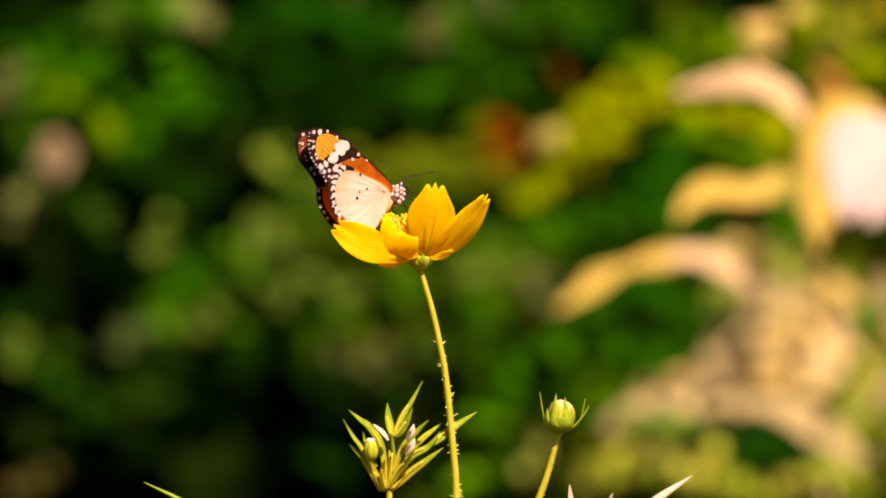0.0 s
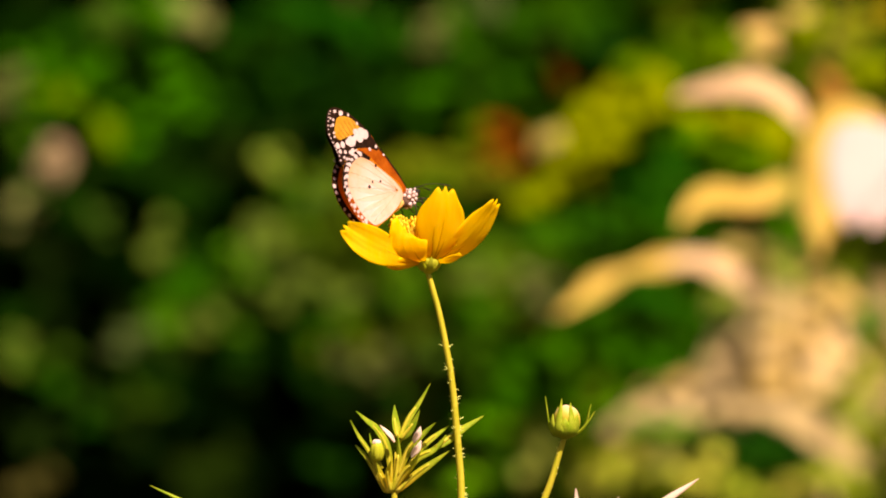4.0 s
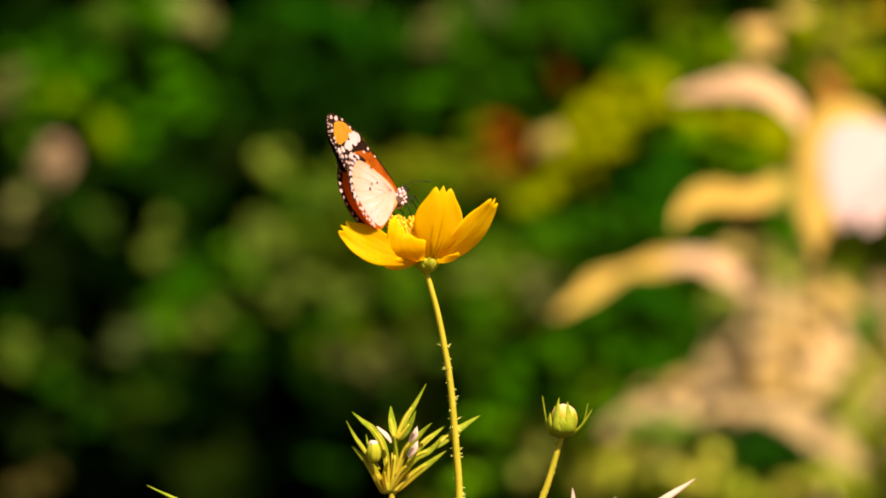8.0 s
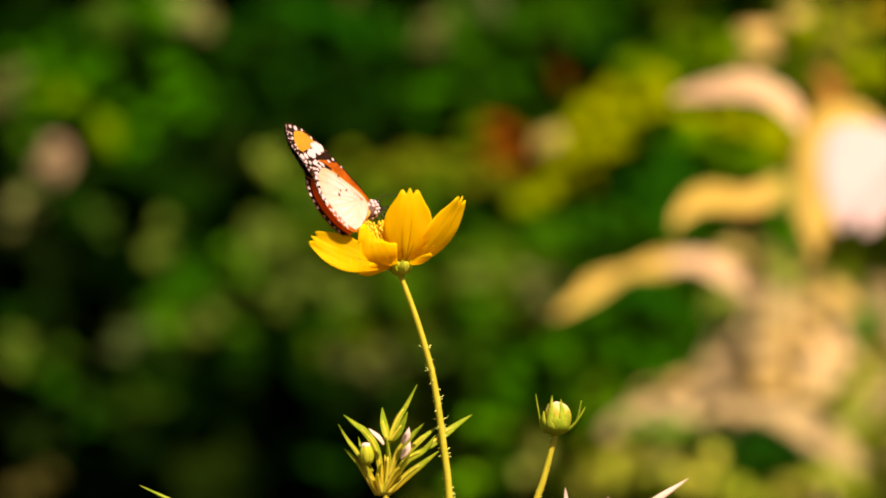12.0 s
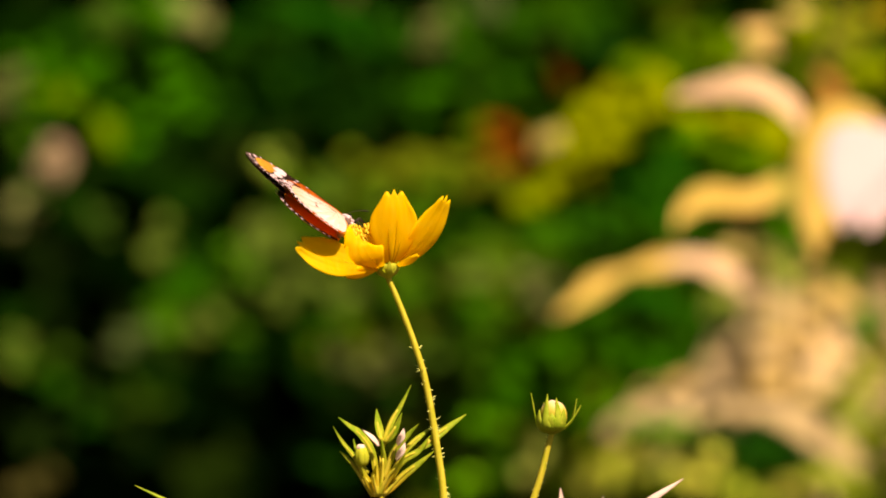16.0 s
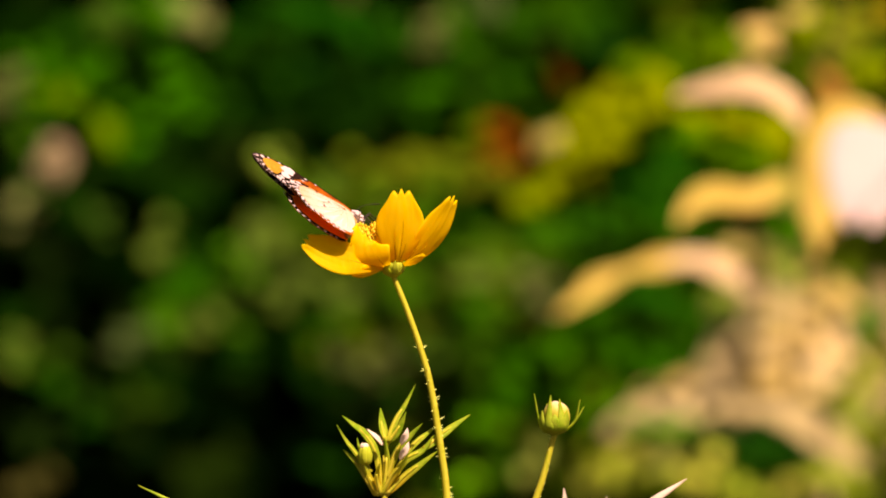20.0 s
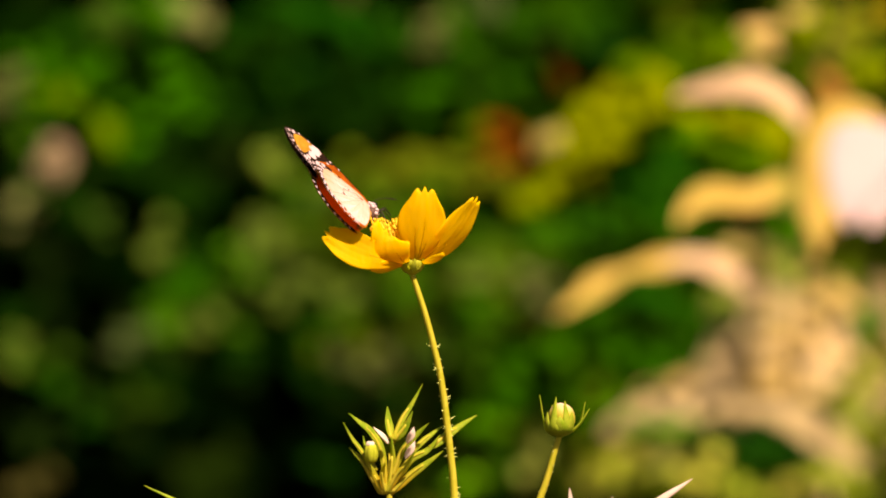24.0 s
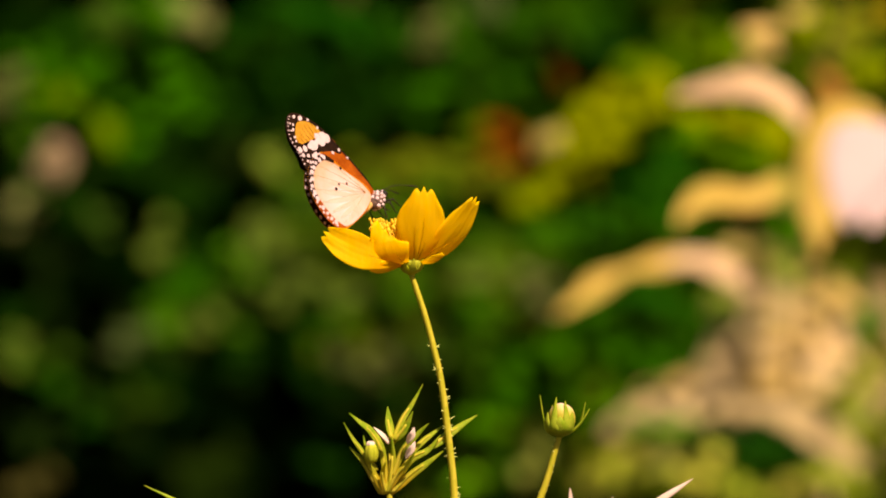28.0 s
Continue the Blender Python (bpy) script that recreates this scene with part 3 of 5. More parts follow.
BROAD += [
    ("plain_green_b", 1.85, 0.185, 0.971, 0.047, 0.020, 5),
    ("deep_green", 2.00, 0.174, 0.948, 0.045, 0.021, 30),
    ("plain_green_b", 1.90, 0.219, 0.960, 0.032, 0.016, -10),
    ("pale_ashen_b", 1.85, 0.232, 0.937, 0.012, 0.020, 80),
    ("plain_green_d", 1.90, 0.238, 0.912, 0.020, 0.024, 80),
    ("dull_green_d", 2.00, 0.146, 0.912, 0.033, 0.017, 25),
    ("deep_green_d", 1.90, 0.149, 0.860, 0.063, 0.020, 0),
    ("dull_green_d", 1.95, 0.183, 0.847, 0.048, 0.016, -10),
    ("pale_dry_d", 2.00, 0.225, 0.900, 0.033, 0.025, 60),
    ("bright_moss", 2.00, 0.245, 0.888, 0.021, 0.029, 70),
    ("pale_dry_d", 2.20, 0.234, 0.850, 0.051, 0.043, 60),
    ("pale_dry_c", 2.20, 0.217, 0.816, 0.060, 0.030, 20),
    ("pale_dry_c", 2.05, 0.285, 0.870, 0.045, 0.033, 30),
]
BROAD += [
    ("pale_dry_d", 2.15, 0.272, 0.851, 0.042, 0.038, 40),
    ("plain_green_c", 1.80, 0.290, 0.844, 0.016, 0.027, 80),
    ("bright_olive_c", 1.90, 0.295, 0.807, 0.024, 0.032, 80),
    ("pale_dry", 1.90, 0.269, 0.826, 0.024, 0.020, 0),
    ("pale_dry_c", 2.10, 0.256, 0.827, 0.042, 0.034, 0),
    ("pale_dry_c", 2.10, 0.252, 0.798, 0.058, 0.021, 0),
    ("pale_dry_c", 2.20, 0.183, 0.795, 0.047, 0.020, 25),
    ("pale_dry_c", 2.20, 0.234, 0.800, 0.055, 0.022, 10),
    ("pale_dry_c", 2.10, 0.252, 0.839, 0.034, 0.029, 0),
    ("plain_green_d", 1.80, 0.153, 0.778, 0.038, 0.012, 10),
    # Dark tufts under the beige arch: its shade is in their colour.
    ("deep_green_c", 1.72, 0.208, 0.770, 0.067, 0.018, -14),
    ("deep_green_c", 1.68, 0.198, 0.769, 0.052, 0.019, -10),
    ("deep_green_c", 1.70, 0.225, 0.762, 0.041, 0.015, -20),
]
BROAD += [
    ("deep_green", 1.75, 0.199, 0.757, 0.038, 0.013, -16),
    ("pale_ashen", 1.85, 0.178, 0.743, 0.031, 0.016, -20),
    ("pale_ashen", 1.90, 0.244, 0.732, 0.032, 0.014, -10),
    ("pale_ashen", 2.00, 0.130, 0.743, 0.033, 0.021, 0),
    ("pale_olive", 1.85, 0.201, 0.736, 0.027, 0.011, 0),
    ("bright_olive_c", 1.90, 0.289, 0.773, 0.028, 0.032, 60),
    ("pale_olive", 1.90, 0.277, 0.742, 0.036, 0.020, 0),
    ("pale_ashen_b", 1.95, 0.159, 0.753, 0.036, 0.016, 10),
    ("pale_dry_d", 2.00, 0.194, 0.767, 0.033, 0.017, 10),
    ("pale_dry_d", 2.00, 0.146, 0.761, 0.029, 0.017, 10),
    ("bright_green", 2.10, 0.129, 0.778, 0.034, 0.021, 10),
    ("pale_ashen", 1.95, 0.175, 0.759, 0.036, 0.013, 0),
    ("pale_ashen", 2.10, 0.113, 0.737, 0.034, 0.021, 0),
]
BROAD += [
    ("pale_ashen_b", 2.05, 0.277, 0.779, 0.041, 0.025, -30),
    ("pale_ashen_b", 2.05, 0.305, 0.787, 0.021, 0.029, 60),
    ("pale_dry_c", 2.25, 0.215, 0.837, 0.043, 0.031, 50),
    ("bright_moss", 2.10, 0.207, 0.864, 0.025, 0.021, 60),
]
# long arching leaves: colour, depth, width, line as x, z
ARCS = [
    ("straw", 1.30, 0.022, [(0.133, 0.986), (0.148, 0.990), (0.165, 0.991), (0.182, 0.988), (0.192, 0.979), (0.199, 0.966)]),
    # Wider gold blade added behind for the yellow fringe of the painted glare.
    ("gold", 1.36, 0.046, [(0.254, 0.977), (0.236, 0.963), (0.221, 0.933), (0.214, 0.895)]),
    ("glare", 1.24, 0.038, [(0.243, 0.968), (0.234, 0.955), (0.226, 0.936), (0.221, 0.913)]),
    ("glare", 1.30, 0.037, [(0.270, 0.968), (0.259, 0.955), (0.247, 0.932), (0.239, 0.912)]),
    ("gold", 1.45, 0.018, [(0.206, 0.941), (0.184, 0.931), (0.162, 0.932), (0.149, 0.926), (0.137, 0.912)]),
    ("straw", 1.60, 0.019, [(0.193, 0.869), (0.179, 0.885), (0.158, 0.893), (0.135, 0.890)]),
    ("gold", 1.65, 0.014, [(0.160, 0.895), (0.132, 0.890), (0.110, 0.887)]),
    ("gold", 1.65, 0.014, [(0.117, 0.887), (0.099, 0.879), (0.088, 0.870), (0.072, 0.859)]),
    ("dull", 2.20, 0.050, [(0.267, 0.863), (0.242, 0.844), (0.213, 0.816), (0.175, 0.791)]),
    ("dull", 2.20, 0.034, [(0.301, 0.812), (0.263, 0.800), (0.234, 0.795), (0.200, 0.785)]),
    ("beige", 1.85, 0.028, [(0.287, 0.753), (0.256, 0.774), (0.228, 0.788), (0.197, 0.797)]),
    ("beige", 2.00, 0.022, [(0.182, 0.792), (0.152, 0.788), (0.126, 0.779), (0.111, 0.768)]),
    ("beige", 1.95, 0.025, [(0.214, 0.789), (0.187, 0.794), (0.159, 0.792), (0.136, 0.786), (0.120, 0.777)]),
]
# end of rows


near = shrub("broad_leaved_shrub", "sunlit shrub with long arching straw-coloured and green leaves", BROAD,
             [([(0.28, 1.75, -0.03), (0.29, 1.7, 0.4), (0.32, 1.65, 0.8), (0.315, 1.6, 1.1), (0.33, 1.65, 1.35)], 0.004),
              ([(0.22, 2.0, -0.03), (0.24, 2.0, 0.5), (0.25, 1.95, 0.9), (0.31, 1.95, 1.3)], 0.0035)], 3)
rnd = random.Random(17)
long_leaves = [long_leaf(row, near) for row in ARCS]
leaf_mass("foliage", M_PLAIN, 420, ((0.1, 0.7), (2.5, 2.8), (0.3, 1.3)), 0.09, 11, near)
# The lit share of this shrub is made by a lighter leaf colour.
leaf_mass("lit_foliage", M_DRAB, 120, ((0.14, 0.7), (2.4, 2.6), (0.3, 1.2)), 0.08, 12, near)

side = shrub("mixed_shrub", "loose green shrub with olive, rust and dry leaves", MIXED,
             [([(x, 2.9, -0.03), (x + 0.04, 2.85, 0.5), (x - 0.05, 2.75, 0.9), (x + 0.03, 2.8, 1.3)], 0.006) for x in (0.12, 0.38)], 6)
far = shrub("hedge", "deep green hedge with scattered sunlit leaves", HEDGE,
            [([(x, 3.2, -0.03), (x + 0.05, 3.1, 0.6), (x - 0.04, 3.0, 1.2), (x + 0.06, 3.1, 1.8)], 0.012) for x in (-0.95, -0.60, -0.05, 0.4, 0.85)], 5)
# Hedge depths: their shade comes from the leaf colour.
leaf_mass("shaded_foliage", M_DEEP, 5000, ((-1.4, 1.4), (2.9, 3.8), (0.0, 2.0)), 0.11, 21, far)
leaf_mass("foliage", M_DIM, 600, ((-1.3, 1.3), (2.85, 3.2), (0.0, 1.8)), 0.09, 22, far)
leaf_mass("foliage", M_PLAIN, 420, ((0.0, 1.3), (2.6, 3.0), (0.2, 1.5)), 0.09, 24, side)
# looser growth: shrub, material, number, leaf length, the box that it fills
# How lit each box looks is put into its leaf tone, dim to drab.
LOOSE = [
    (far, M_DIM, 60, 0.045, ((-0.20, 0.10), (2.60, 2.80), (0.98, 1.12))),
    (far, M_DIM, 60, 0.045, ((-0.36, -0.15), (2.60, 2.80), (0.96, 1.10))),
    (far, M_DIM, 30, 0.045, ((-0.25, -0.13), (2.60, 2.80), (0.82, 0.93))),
    (side, M_DRAB, 80, 0.045, ((-0.13, 0.12), (2.50, 2.70), (0.84, 0.97))),
    (side, M_PLAIN, 110, 0.045, ((0.00, 0.22), (2.30, 2.60), (0.68, 0.90))),
    (side, M_DRAB, 60, 0.045, ((-0.04, 0.14), (2.40, 2.60), (0.68, 0.90))),
    (side, M_DRAB, 50, 0.040, ((0.08, 0.22), (2.20, 2.40), (0.68, 0.76))),
    (side, M_PLAIN, 60, 0.045, ((0.02, 0.25), (2.50, 2.65), (1.00, 1.12))),
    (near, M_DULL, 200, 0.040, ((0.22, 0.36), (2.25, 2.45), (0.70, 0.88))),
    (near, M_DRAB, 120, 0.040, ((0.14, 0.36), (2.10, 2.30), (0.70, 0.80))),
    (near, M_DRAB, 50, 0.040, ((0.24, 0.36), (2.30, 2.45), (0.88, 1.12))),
]
for i, (bush, mat, count, size, box) in enumerate(LOOSE):
    leaf_mass("loose_foliage", mat, count, box, size, 40 + i, bush, 0.75, 0.8)

# ---- the flowering plant ----
MM = 0.001
plant = new("cosmos_plant")
tagged(plant, "yellow cosmos plant with one open flower, a bud and feathery leaves", "flowering plant")

# line of the flower stalk at rest, from the lowest joint to the flower: x, z
STALK = [(0.0028, 0.7745), (0.0039, 0.801), (0.0041, 0.8188), (0.0039, 0.8276), (0.0029, 0.8391), (0.0018, 0.8506), (0.0005, 0.8612), (-0.0014, 0.871), (-0.0034, 0.8798), (-0.0057, 0.8878), (-0.0071, 0.8922)]
# how far each joint follows the flower's sway and the lower plant's sway
FOLLOW = [(0.0, 0.0), (0.11, 0.38), (0.17, 0.50), (0.21, 0.48), (0.28, 0.42), (0.36, 0.34), (0.45, 0.24), (0.56, 0.14), (0.67, 0.06), (0.75, 0.0), (0.785, 0.0)]
HEAD_TURN = 475.0     # degrees by which the flower leans for each metre of sway


def stalk_joints(p, q):
    """The joints of the swaying stalk: p, sway at the flower's top, and q, of the lower plant, in metres."""
    out = [Vector((STALK[0][0], 0, STALK[0][1]))]
    for i in range(1, len(STALK)):
        d0 = Vector((STALK[i][0] - STALK[i - 1][0], 0, STALK[i][1] - STALK[i - 1][1]))
        x = STALK[i][0] + FOLLOW[i][0] * p + FOLLOW[i][1] * q
        dx = x - out[-1].x
        out.append(Vector((x, 0, out[-1].z + math.sqrt(max(1e-8, d0.length ** 2 - dx * dx)))))
    return out


def stalk_poses(p, q):
    rest, now = stalk_joints(0, 0), stalk_joints(p, q)
    for i in range(len(rest) - 1):
        a, b = rest[i + 1] - rest[i], now[i + 1] - now[i]
        turn = math.degrees(math.atan2(b.x, b.z) - math.atan2(a.x, a.z))
        yield pose(*now[i], 0, turn, 0)


def head_pose(p, q):
    return pose(*stalk_joints(p, q)[-1], 0, HEAD_TURN * p, 0)


rng = random.Random(7)
# fixed lower stem
bm = tube(bmesh.new(), smooth_line([(-0.006, 0.012, -0.03), (0.0, 0.008, 0.2), (0.006, 0.003, 0.45), (0.002, 0, 0.68), (0.0028, 0, 0.777)], 6),
          [0.0034 - 0.0020 * i / 24 for i in range(25)], 10)
part("lower_stem", bm, M_STEM, plant)

stalk_parts = []
joints = stalk_joints(0, 0)
curve_pts = smooth_line(joints, 6)
for i in range(len(joints) - 1):
    seg = [v - joints[i] for v in curve_pts[6 * i:6 * i + 7]]
    r = lambda k: (1.25 - 0.42 * (i + k / 6) / 10) * MM
    bm = tube(bmesh.new(), seg, [r(k) for k in range(7)], 12, caps=False)
    stalk_parts.append(part("stalk", bm, M_STEM, plant))
    if i >= 2 and i < 7:
        bm = bmesh.new()
        for k in range(11):
            t = rng.random() * 5.9
            q = seg[int(t)].lerp(seg[int(t) + 1], t % 1)
            a = rng.uniform(0, 2 * math.pi) if k > 6 else rng.choice((0, math.pi)) + rng.uniform(-0.5, 0.5)
            d = Vector((math.cos(a), math.sin(a), rng.uniform(-0.4, 0.7)))
            tube(bm, [q + d * 0.9 * MM, q + d * 1.25 * MM, q + d * rng.uniform(1.5, 2.5) * MM], [0.20 * MM, 0.15 * MM, 0.04 * MM], 5)
        part("hairs", bm, M_HAIR, stalk_parts[-1], "fine pale bristles")

# flower head, in its own space: origin where the stalk enters the calyx
bm = bmesh.new()
rings = [(0.0, 0.95), (0.5, 1.5), (1.4, 2.5), (2.6, 3.5), (4.0, 4.1), (4.8, 3.5), (5.4, 1.6)]
loops = [[bm.verts.new((r * MM * math.cos(2 * math.pi * k / 20), r * MM * math.sin(2 * math.pi * k / 20), z * MM)) for k in range(20)] for z, r in rings]
for r0, r1 in zip(loops, loops[1:]):
    for k in range(20):
        bm.faces.new((r0[k], r0[(k + 1) % 20], r1[(k + 1) % 20], r1[k]))
bm.faces.new(loops[0][::-1]), bm.faces.new(loops[-1])
head = part("calyx", bm, M_CALYX, plant, "small green flower cup")
for k in range(8):
    a = 2 * math.pi * k / 8 + 0.2
    o = Vector((math.cos(a), math.sin(a), 0))
    bm = blade(bmesh.new(), [o * 1.2 * MM + Vector((0, 0, 0.5 * MM)), o * 2.6 * MM + Vector((0, 0, 1.2 * MM)), o * 3.9 * MM + Vector((0, 0, 3.0 * MM)), o * 4.6 * MM + Vector((0, 0, 5.4 * MM))],
               2.5 * MM, (-o.y, o.x, 0), fold=0.1, thick=0.2 * MM)
    part("sepal", bm, M_CALYX, head)


TOOTH = [(0, 0), (0.22, -0.07), (0.5, -0.015), (0.75, -0.06), (1.01, -0.16)]


def petal(tip, bend, cross, width, cup=0.25, seed=0, taper=0.4, crease=0.0, skew=0.0, veins=()):
    """A ray petal from the cup's rim over a bend to its tip (mm), furrowed along its length, with three teeth at its end."""
    bm = bmesh.new()
    nu, nv = 18, 18
    tip, bend, cross = Vector(tip), Vector(bend), Vector(cross).normalized()
    out = Vector((tip.x, tip.y, 0)).normalized()
    base = out * 2.2 + Vector((0, 0, 3.6))
    length = (bend - base).length * 0.5 + (tip - base).length * 0.5 + (tip - bend).length * 0.5
    grid = []
    for i in range(nu + 1):
        row = []
        for j in range(nv + 1):
            s, t = 2 * j / nv - 1, i / nu
            a, b = next((a, b) for a, b in zip(TOOTH, TOOTH[1:]) if abs(s) <= b[0])
            tooth = a[1] + (b[1] - a[1]) * (abs(s) - a[0]) / (b[0] - a[0])
            u = t + (tooth - skew * s) * max(0, (t - 0.5) / 0.5) ** 2
            c = base * (1 - u) ** 2 + 2 * bend * u * (1 - u) + tip * u * u
            d = (2 * (bend - base) * (1 - u) + 2 * (tip - bend) * u).normalized()
            side = (cross - d * cross.dot(d)).normalized()
            up = d.cross(side)
            if up.z < 0:
                up = -up
            half = 0.5 * width * (0.14 + 0.86 * math.sin(0.5 * math.pi * min(1, t / 0.6)) ** 1.15) * (1 - taper * max(0, (t - 0.5) / 0.5) ** 1.9)
            lift = cup * half * s * s + 0.09 * math.cos(6 * math.pi * s) * t + 0.9 * noise.noise(Vector((t * 2.5, s * 1.5, seed * 7.1))) * t
            lift -= crease * math.exp(-((s + 0.1) / 0.09) ** 2) * max(0, 1 - t / 0.65)
            row.append((c + side * (s * half) + up * lift) * MM)
        grid.append(row)
    vs = [[bm.verts.new(q) for q in row] for row in grid]
    for i in range(nu):
        for j in range(nv):
            bm.faces.new((vs[i][j], vs[i + 1][j], vs[i + 1][j + 1], vs[i][j + 1]))
    bm.normal_update()
    ob = part("petal", bm, M_PETAL, head)
    for j, last in veins:       # shade of the folds, put in as fine darker tubes along the outer face
        pts = [grid[i][j] + Vector((0, -0.16 * MM, -0.05 * MM)) for i in range(1, last)]
        part("crease", tube(bmesh.new(), pts, [(0.15 - 0.11 * i / len(pts)) * MM for i in range(len(pts))], 6), M_FOLD_SHADE, ob)
    mod = ob.modifiers.new("thickness", "SOLIDIFY")
    mod.thickness, mod.offset = 0.00022, 0
    return ob


# tip, bend and direction of width, in the flower's space; then the width
PETALS = [((4.8, -9, 27.6), (3.5, -9, 12), (1, 0.1, 0), 15.6, 0.2), ((21.1, -3, 24.0), (12.1, -4, 7.4), (-0.45, -0.70, 0.55), 11.6, 0.15), ((-26.9, -17, 14.5), (-17.0, -16.8, 6.6), (0.16, 0.12, 0.9), 11.0, 0.08),
          ((-7.6, -9.5, 14.7), (-7.2, -11, 4.0), (0.95, 0.2, 0.1), 13.0, 0.1), ((-13.2, -9, 2.4), (-8, -8, 2.6), (0.3, -0.3, 0.75), 4.4, 0.1), ((10.4, -6, 6.3), (6, -5.5, 3.9), (-0.3, -0.5, 0.5), 2.6, 0.1),
          ((9, 12, 16), (6, 8, 6), (-0.8, 0.5, 0.2), 14, 0.3), ((-8, 13, 14), (-5, 9, 6), (0.8, 0.5, 0.2), 14, 0.3), ((-20, 8, 9), (-12, 6, 4), (0.3, 0.9, 0.2), 12, 0.3)]
# creases drawn dark on the petals that face the path: petal, then place across it and how far up
CREASES = {0: ((7, 11), (10, 13), (12, 8)), 1: ((8, 9), (12, 8)), 2: ((9, 8),), 3: ((6, 8), (11, 10))}
for k, (tip, bend, cross, width, cup) in enumerate(PETALS):
    petal(tip, bend, cross, width, cup, k + 1, (0.42, 0.30, 0.36)[min(k, 2)], 1.2 if k == 0 else 0.0, 0.22 if k == 3 else 0.0, CREASES.get(k, ()))
bm = bmesh.new()
for k in range(70):
    a, rr = 2.4 * k, 3.4 * math.sqrt(k / 70)
    b = Vector(((rr * math.cos(a) - 2.4) * MM, rr * math.sin(a) * MM, 5.0 * MM))
    t = b + Vector((b.x * 1.3, b.y * 1.0, (10.6 + rng.uniform(-2.6, 2.2)) * MM))
    tube(bm, [b, (b + t) / 2, t], [0.34 * MM, 0.28 * MM, 0.3 * MM], 6)
    ball(bm, t, 0.5 * MM, (1, 1, 1.4), 6)
part("stamens", bm, M_STAMEN, head, "tuft of orange-yellow stamens")


# ---- bud on its own stalk; origin at its joint on the main stem ----
BUD_JOINT, SPRAY_JOINT, EAST_JOINT, WEST_JOINT = Vector((0.0035, 0, 0.757)), Vector((0.002, 0, 0.757)), Vector((0.004, 0, 0.73)), Vector((0.0, 0, 0.73))


def tilted(line):
    """The direction of a narrow leaf's width, so that its upper face looks up and to the path."""
    d = (line[-1] - line[0]).normalized()
    flat = d.cross(Vector((0, 1, 0))).normalized()
    if flat.z > 0:
        flat = -flat
    return flat * 0.75 + Vector((0, -0.66, 0))


def P(x, z, y=0.0):
    return Vector((x, y, z))


bl = [BUD_JOINT, P(0.0150, 0.785), P(0.0265, 0.812), P(0.0320, 0.8262), P(0.0350, 0.8366), P(0.0365, 0.8414)]
pts = [v - BUD_JOINT for v in smooth_line(bl, 6)]
bm = tube(bmesh.new(), pts, [(1.35 - 0.55 * i / len(pts)) * MM for i in range(len(pts))], 9)
bud_stalk = part("bud_stalk", bm, M_STEM, plant)
bb = pts[-1]
bm = bmesh.new()
tube(bm, [bb - Vector((0, 0, 0.4 * MM)), bb + Vector((0, 0, 0.8 * MM)), bb + Vector((0.3 * MM, 0, 2.2 * MM))], [0.9 * MM, 2.4 * MM, 3.2 * MM], 14)
part("bud_cup", bm, M_SEPAL, bud_stalk)
for k in range(7):
    a = 2 * math.pi * k / 7
    bm = ball(bmesh.new(), bb + Vector((0.6 * MM + 1.3 * MM * math.cos(a), 1.3 * MM * math.sin(a), (5.4 + 0.3 * (k % 3)) * MM)), 3.05 * MM, (1, 1, 1.45), 14)
    part("bud_petal", bm, M_BUD, bud_stalk, "pale yellow-green folded bud petal")
for a, reach, rise, w in ((180, 6.2, 12.8, 1.9), (-8, 9.4, 8.6, 2.0), (14, 8.4, 10.6, 1.8), (-115, 2.6, 12.4, 2.6), (-62, 3.4, 11.2, 2.8), (-150, 4.4, 7.6, 3.0), (-90, 4.4, 6.4, 3.4), (-40, 5.0, 7.6, 3.0), (60, 4.5, 9.5, 1.8), (120, 4.5, 9.8, 1.8)):
    o = Vector((math.cos(radians(a)), math.sin(radians(a)), 0))
    z = Vector((0, 0, 1))
    out = 6.9 if reach > 7 else 5.0
    line = [bb + o * 1.2 * MM, bb + o * 3.9 * MM + z * 1.2 * MM, bb + o * out * MM + z * 4.2 * MM, bb + o * reach * MM + z * rise * MM]
    part("bract", blade(bmesh.new(), line, 1.3 * w * MM, (-o.y, o.x, 0), 0.75, 0.3, 0.25 * MM), M_SEPAL, bud_stalk)
bm = bmesh.new()
for k in range(26):
    i = rng.randrange(8, len(pts) - 2)
    a = rng.uniform(0, 6.28)
    d = Vector((math.cos(a), math.sin(a), rng.uniform(-0.2, 0.5)))
    tube(bm, [pts[i] + d * 0.7 * MM, pts[i] + d * 1.2 * MM, pts[i] + d * rng.uniform(1.3, 1.8) * MM], [0.14 * MM, 0.1 * MM, 0.03 * MM], 5)
part("hairs", bm, M_HAIR, bud_stalk, "fine pale bristles")

# ---- feathery spray of narrow leaves with two small buds ----
sp = [SPRAY_JOINT, P(-0.0100, 0.785), P(-0.0160, 0.806), P(-0.0168, 0.8190), P(-0.0163, 0.836)]
pts = [v - SPRAY_JOINT for v in smooth_line(sp, 6)]
bm = tube(bmesh.new(), pts, [(1.7 - 1.0 * i / len(pts)) * MM for i in range(len(pts))], 9)
spray = part("leaf_spray", bm, M_STEM, plant, "spray of narrow pointed yellow-green leaves round a young bud")
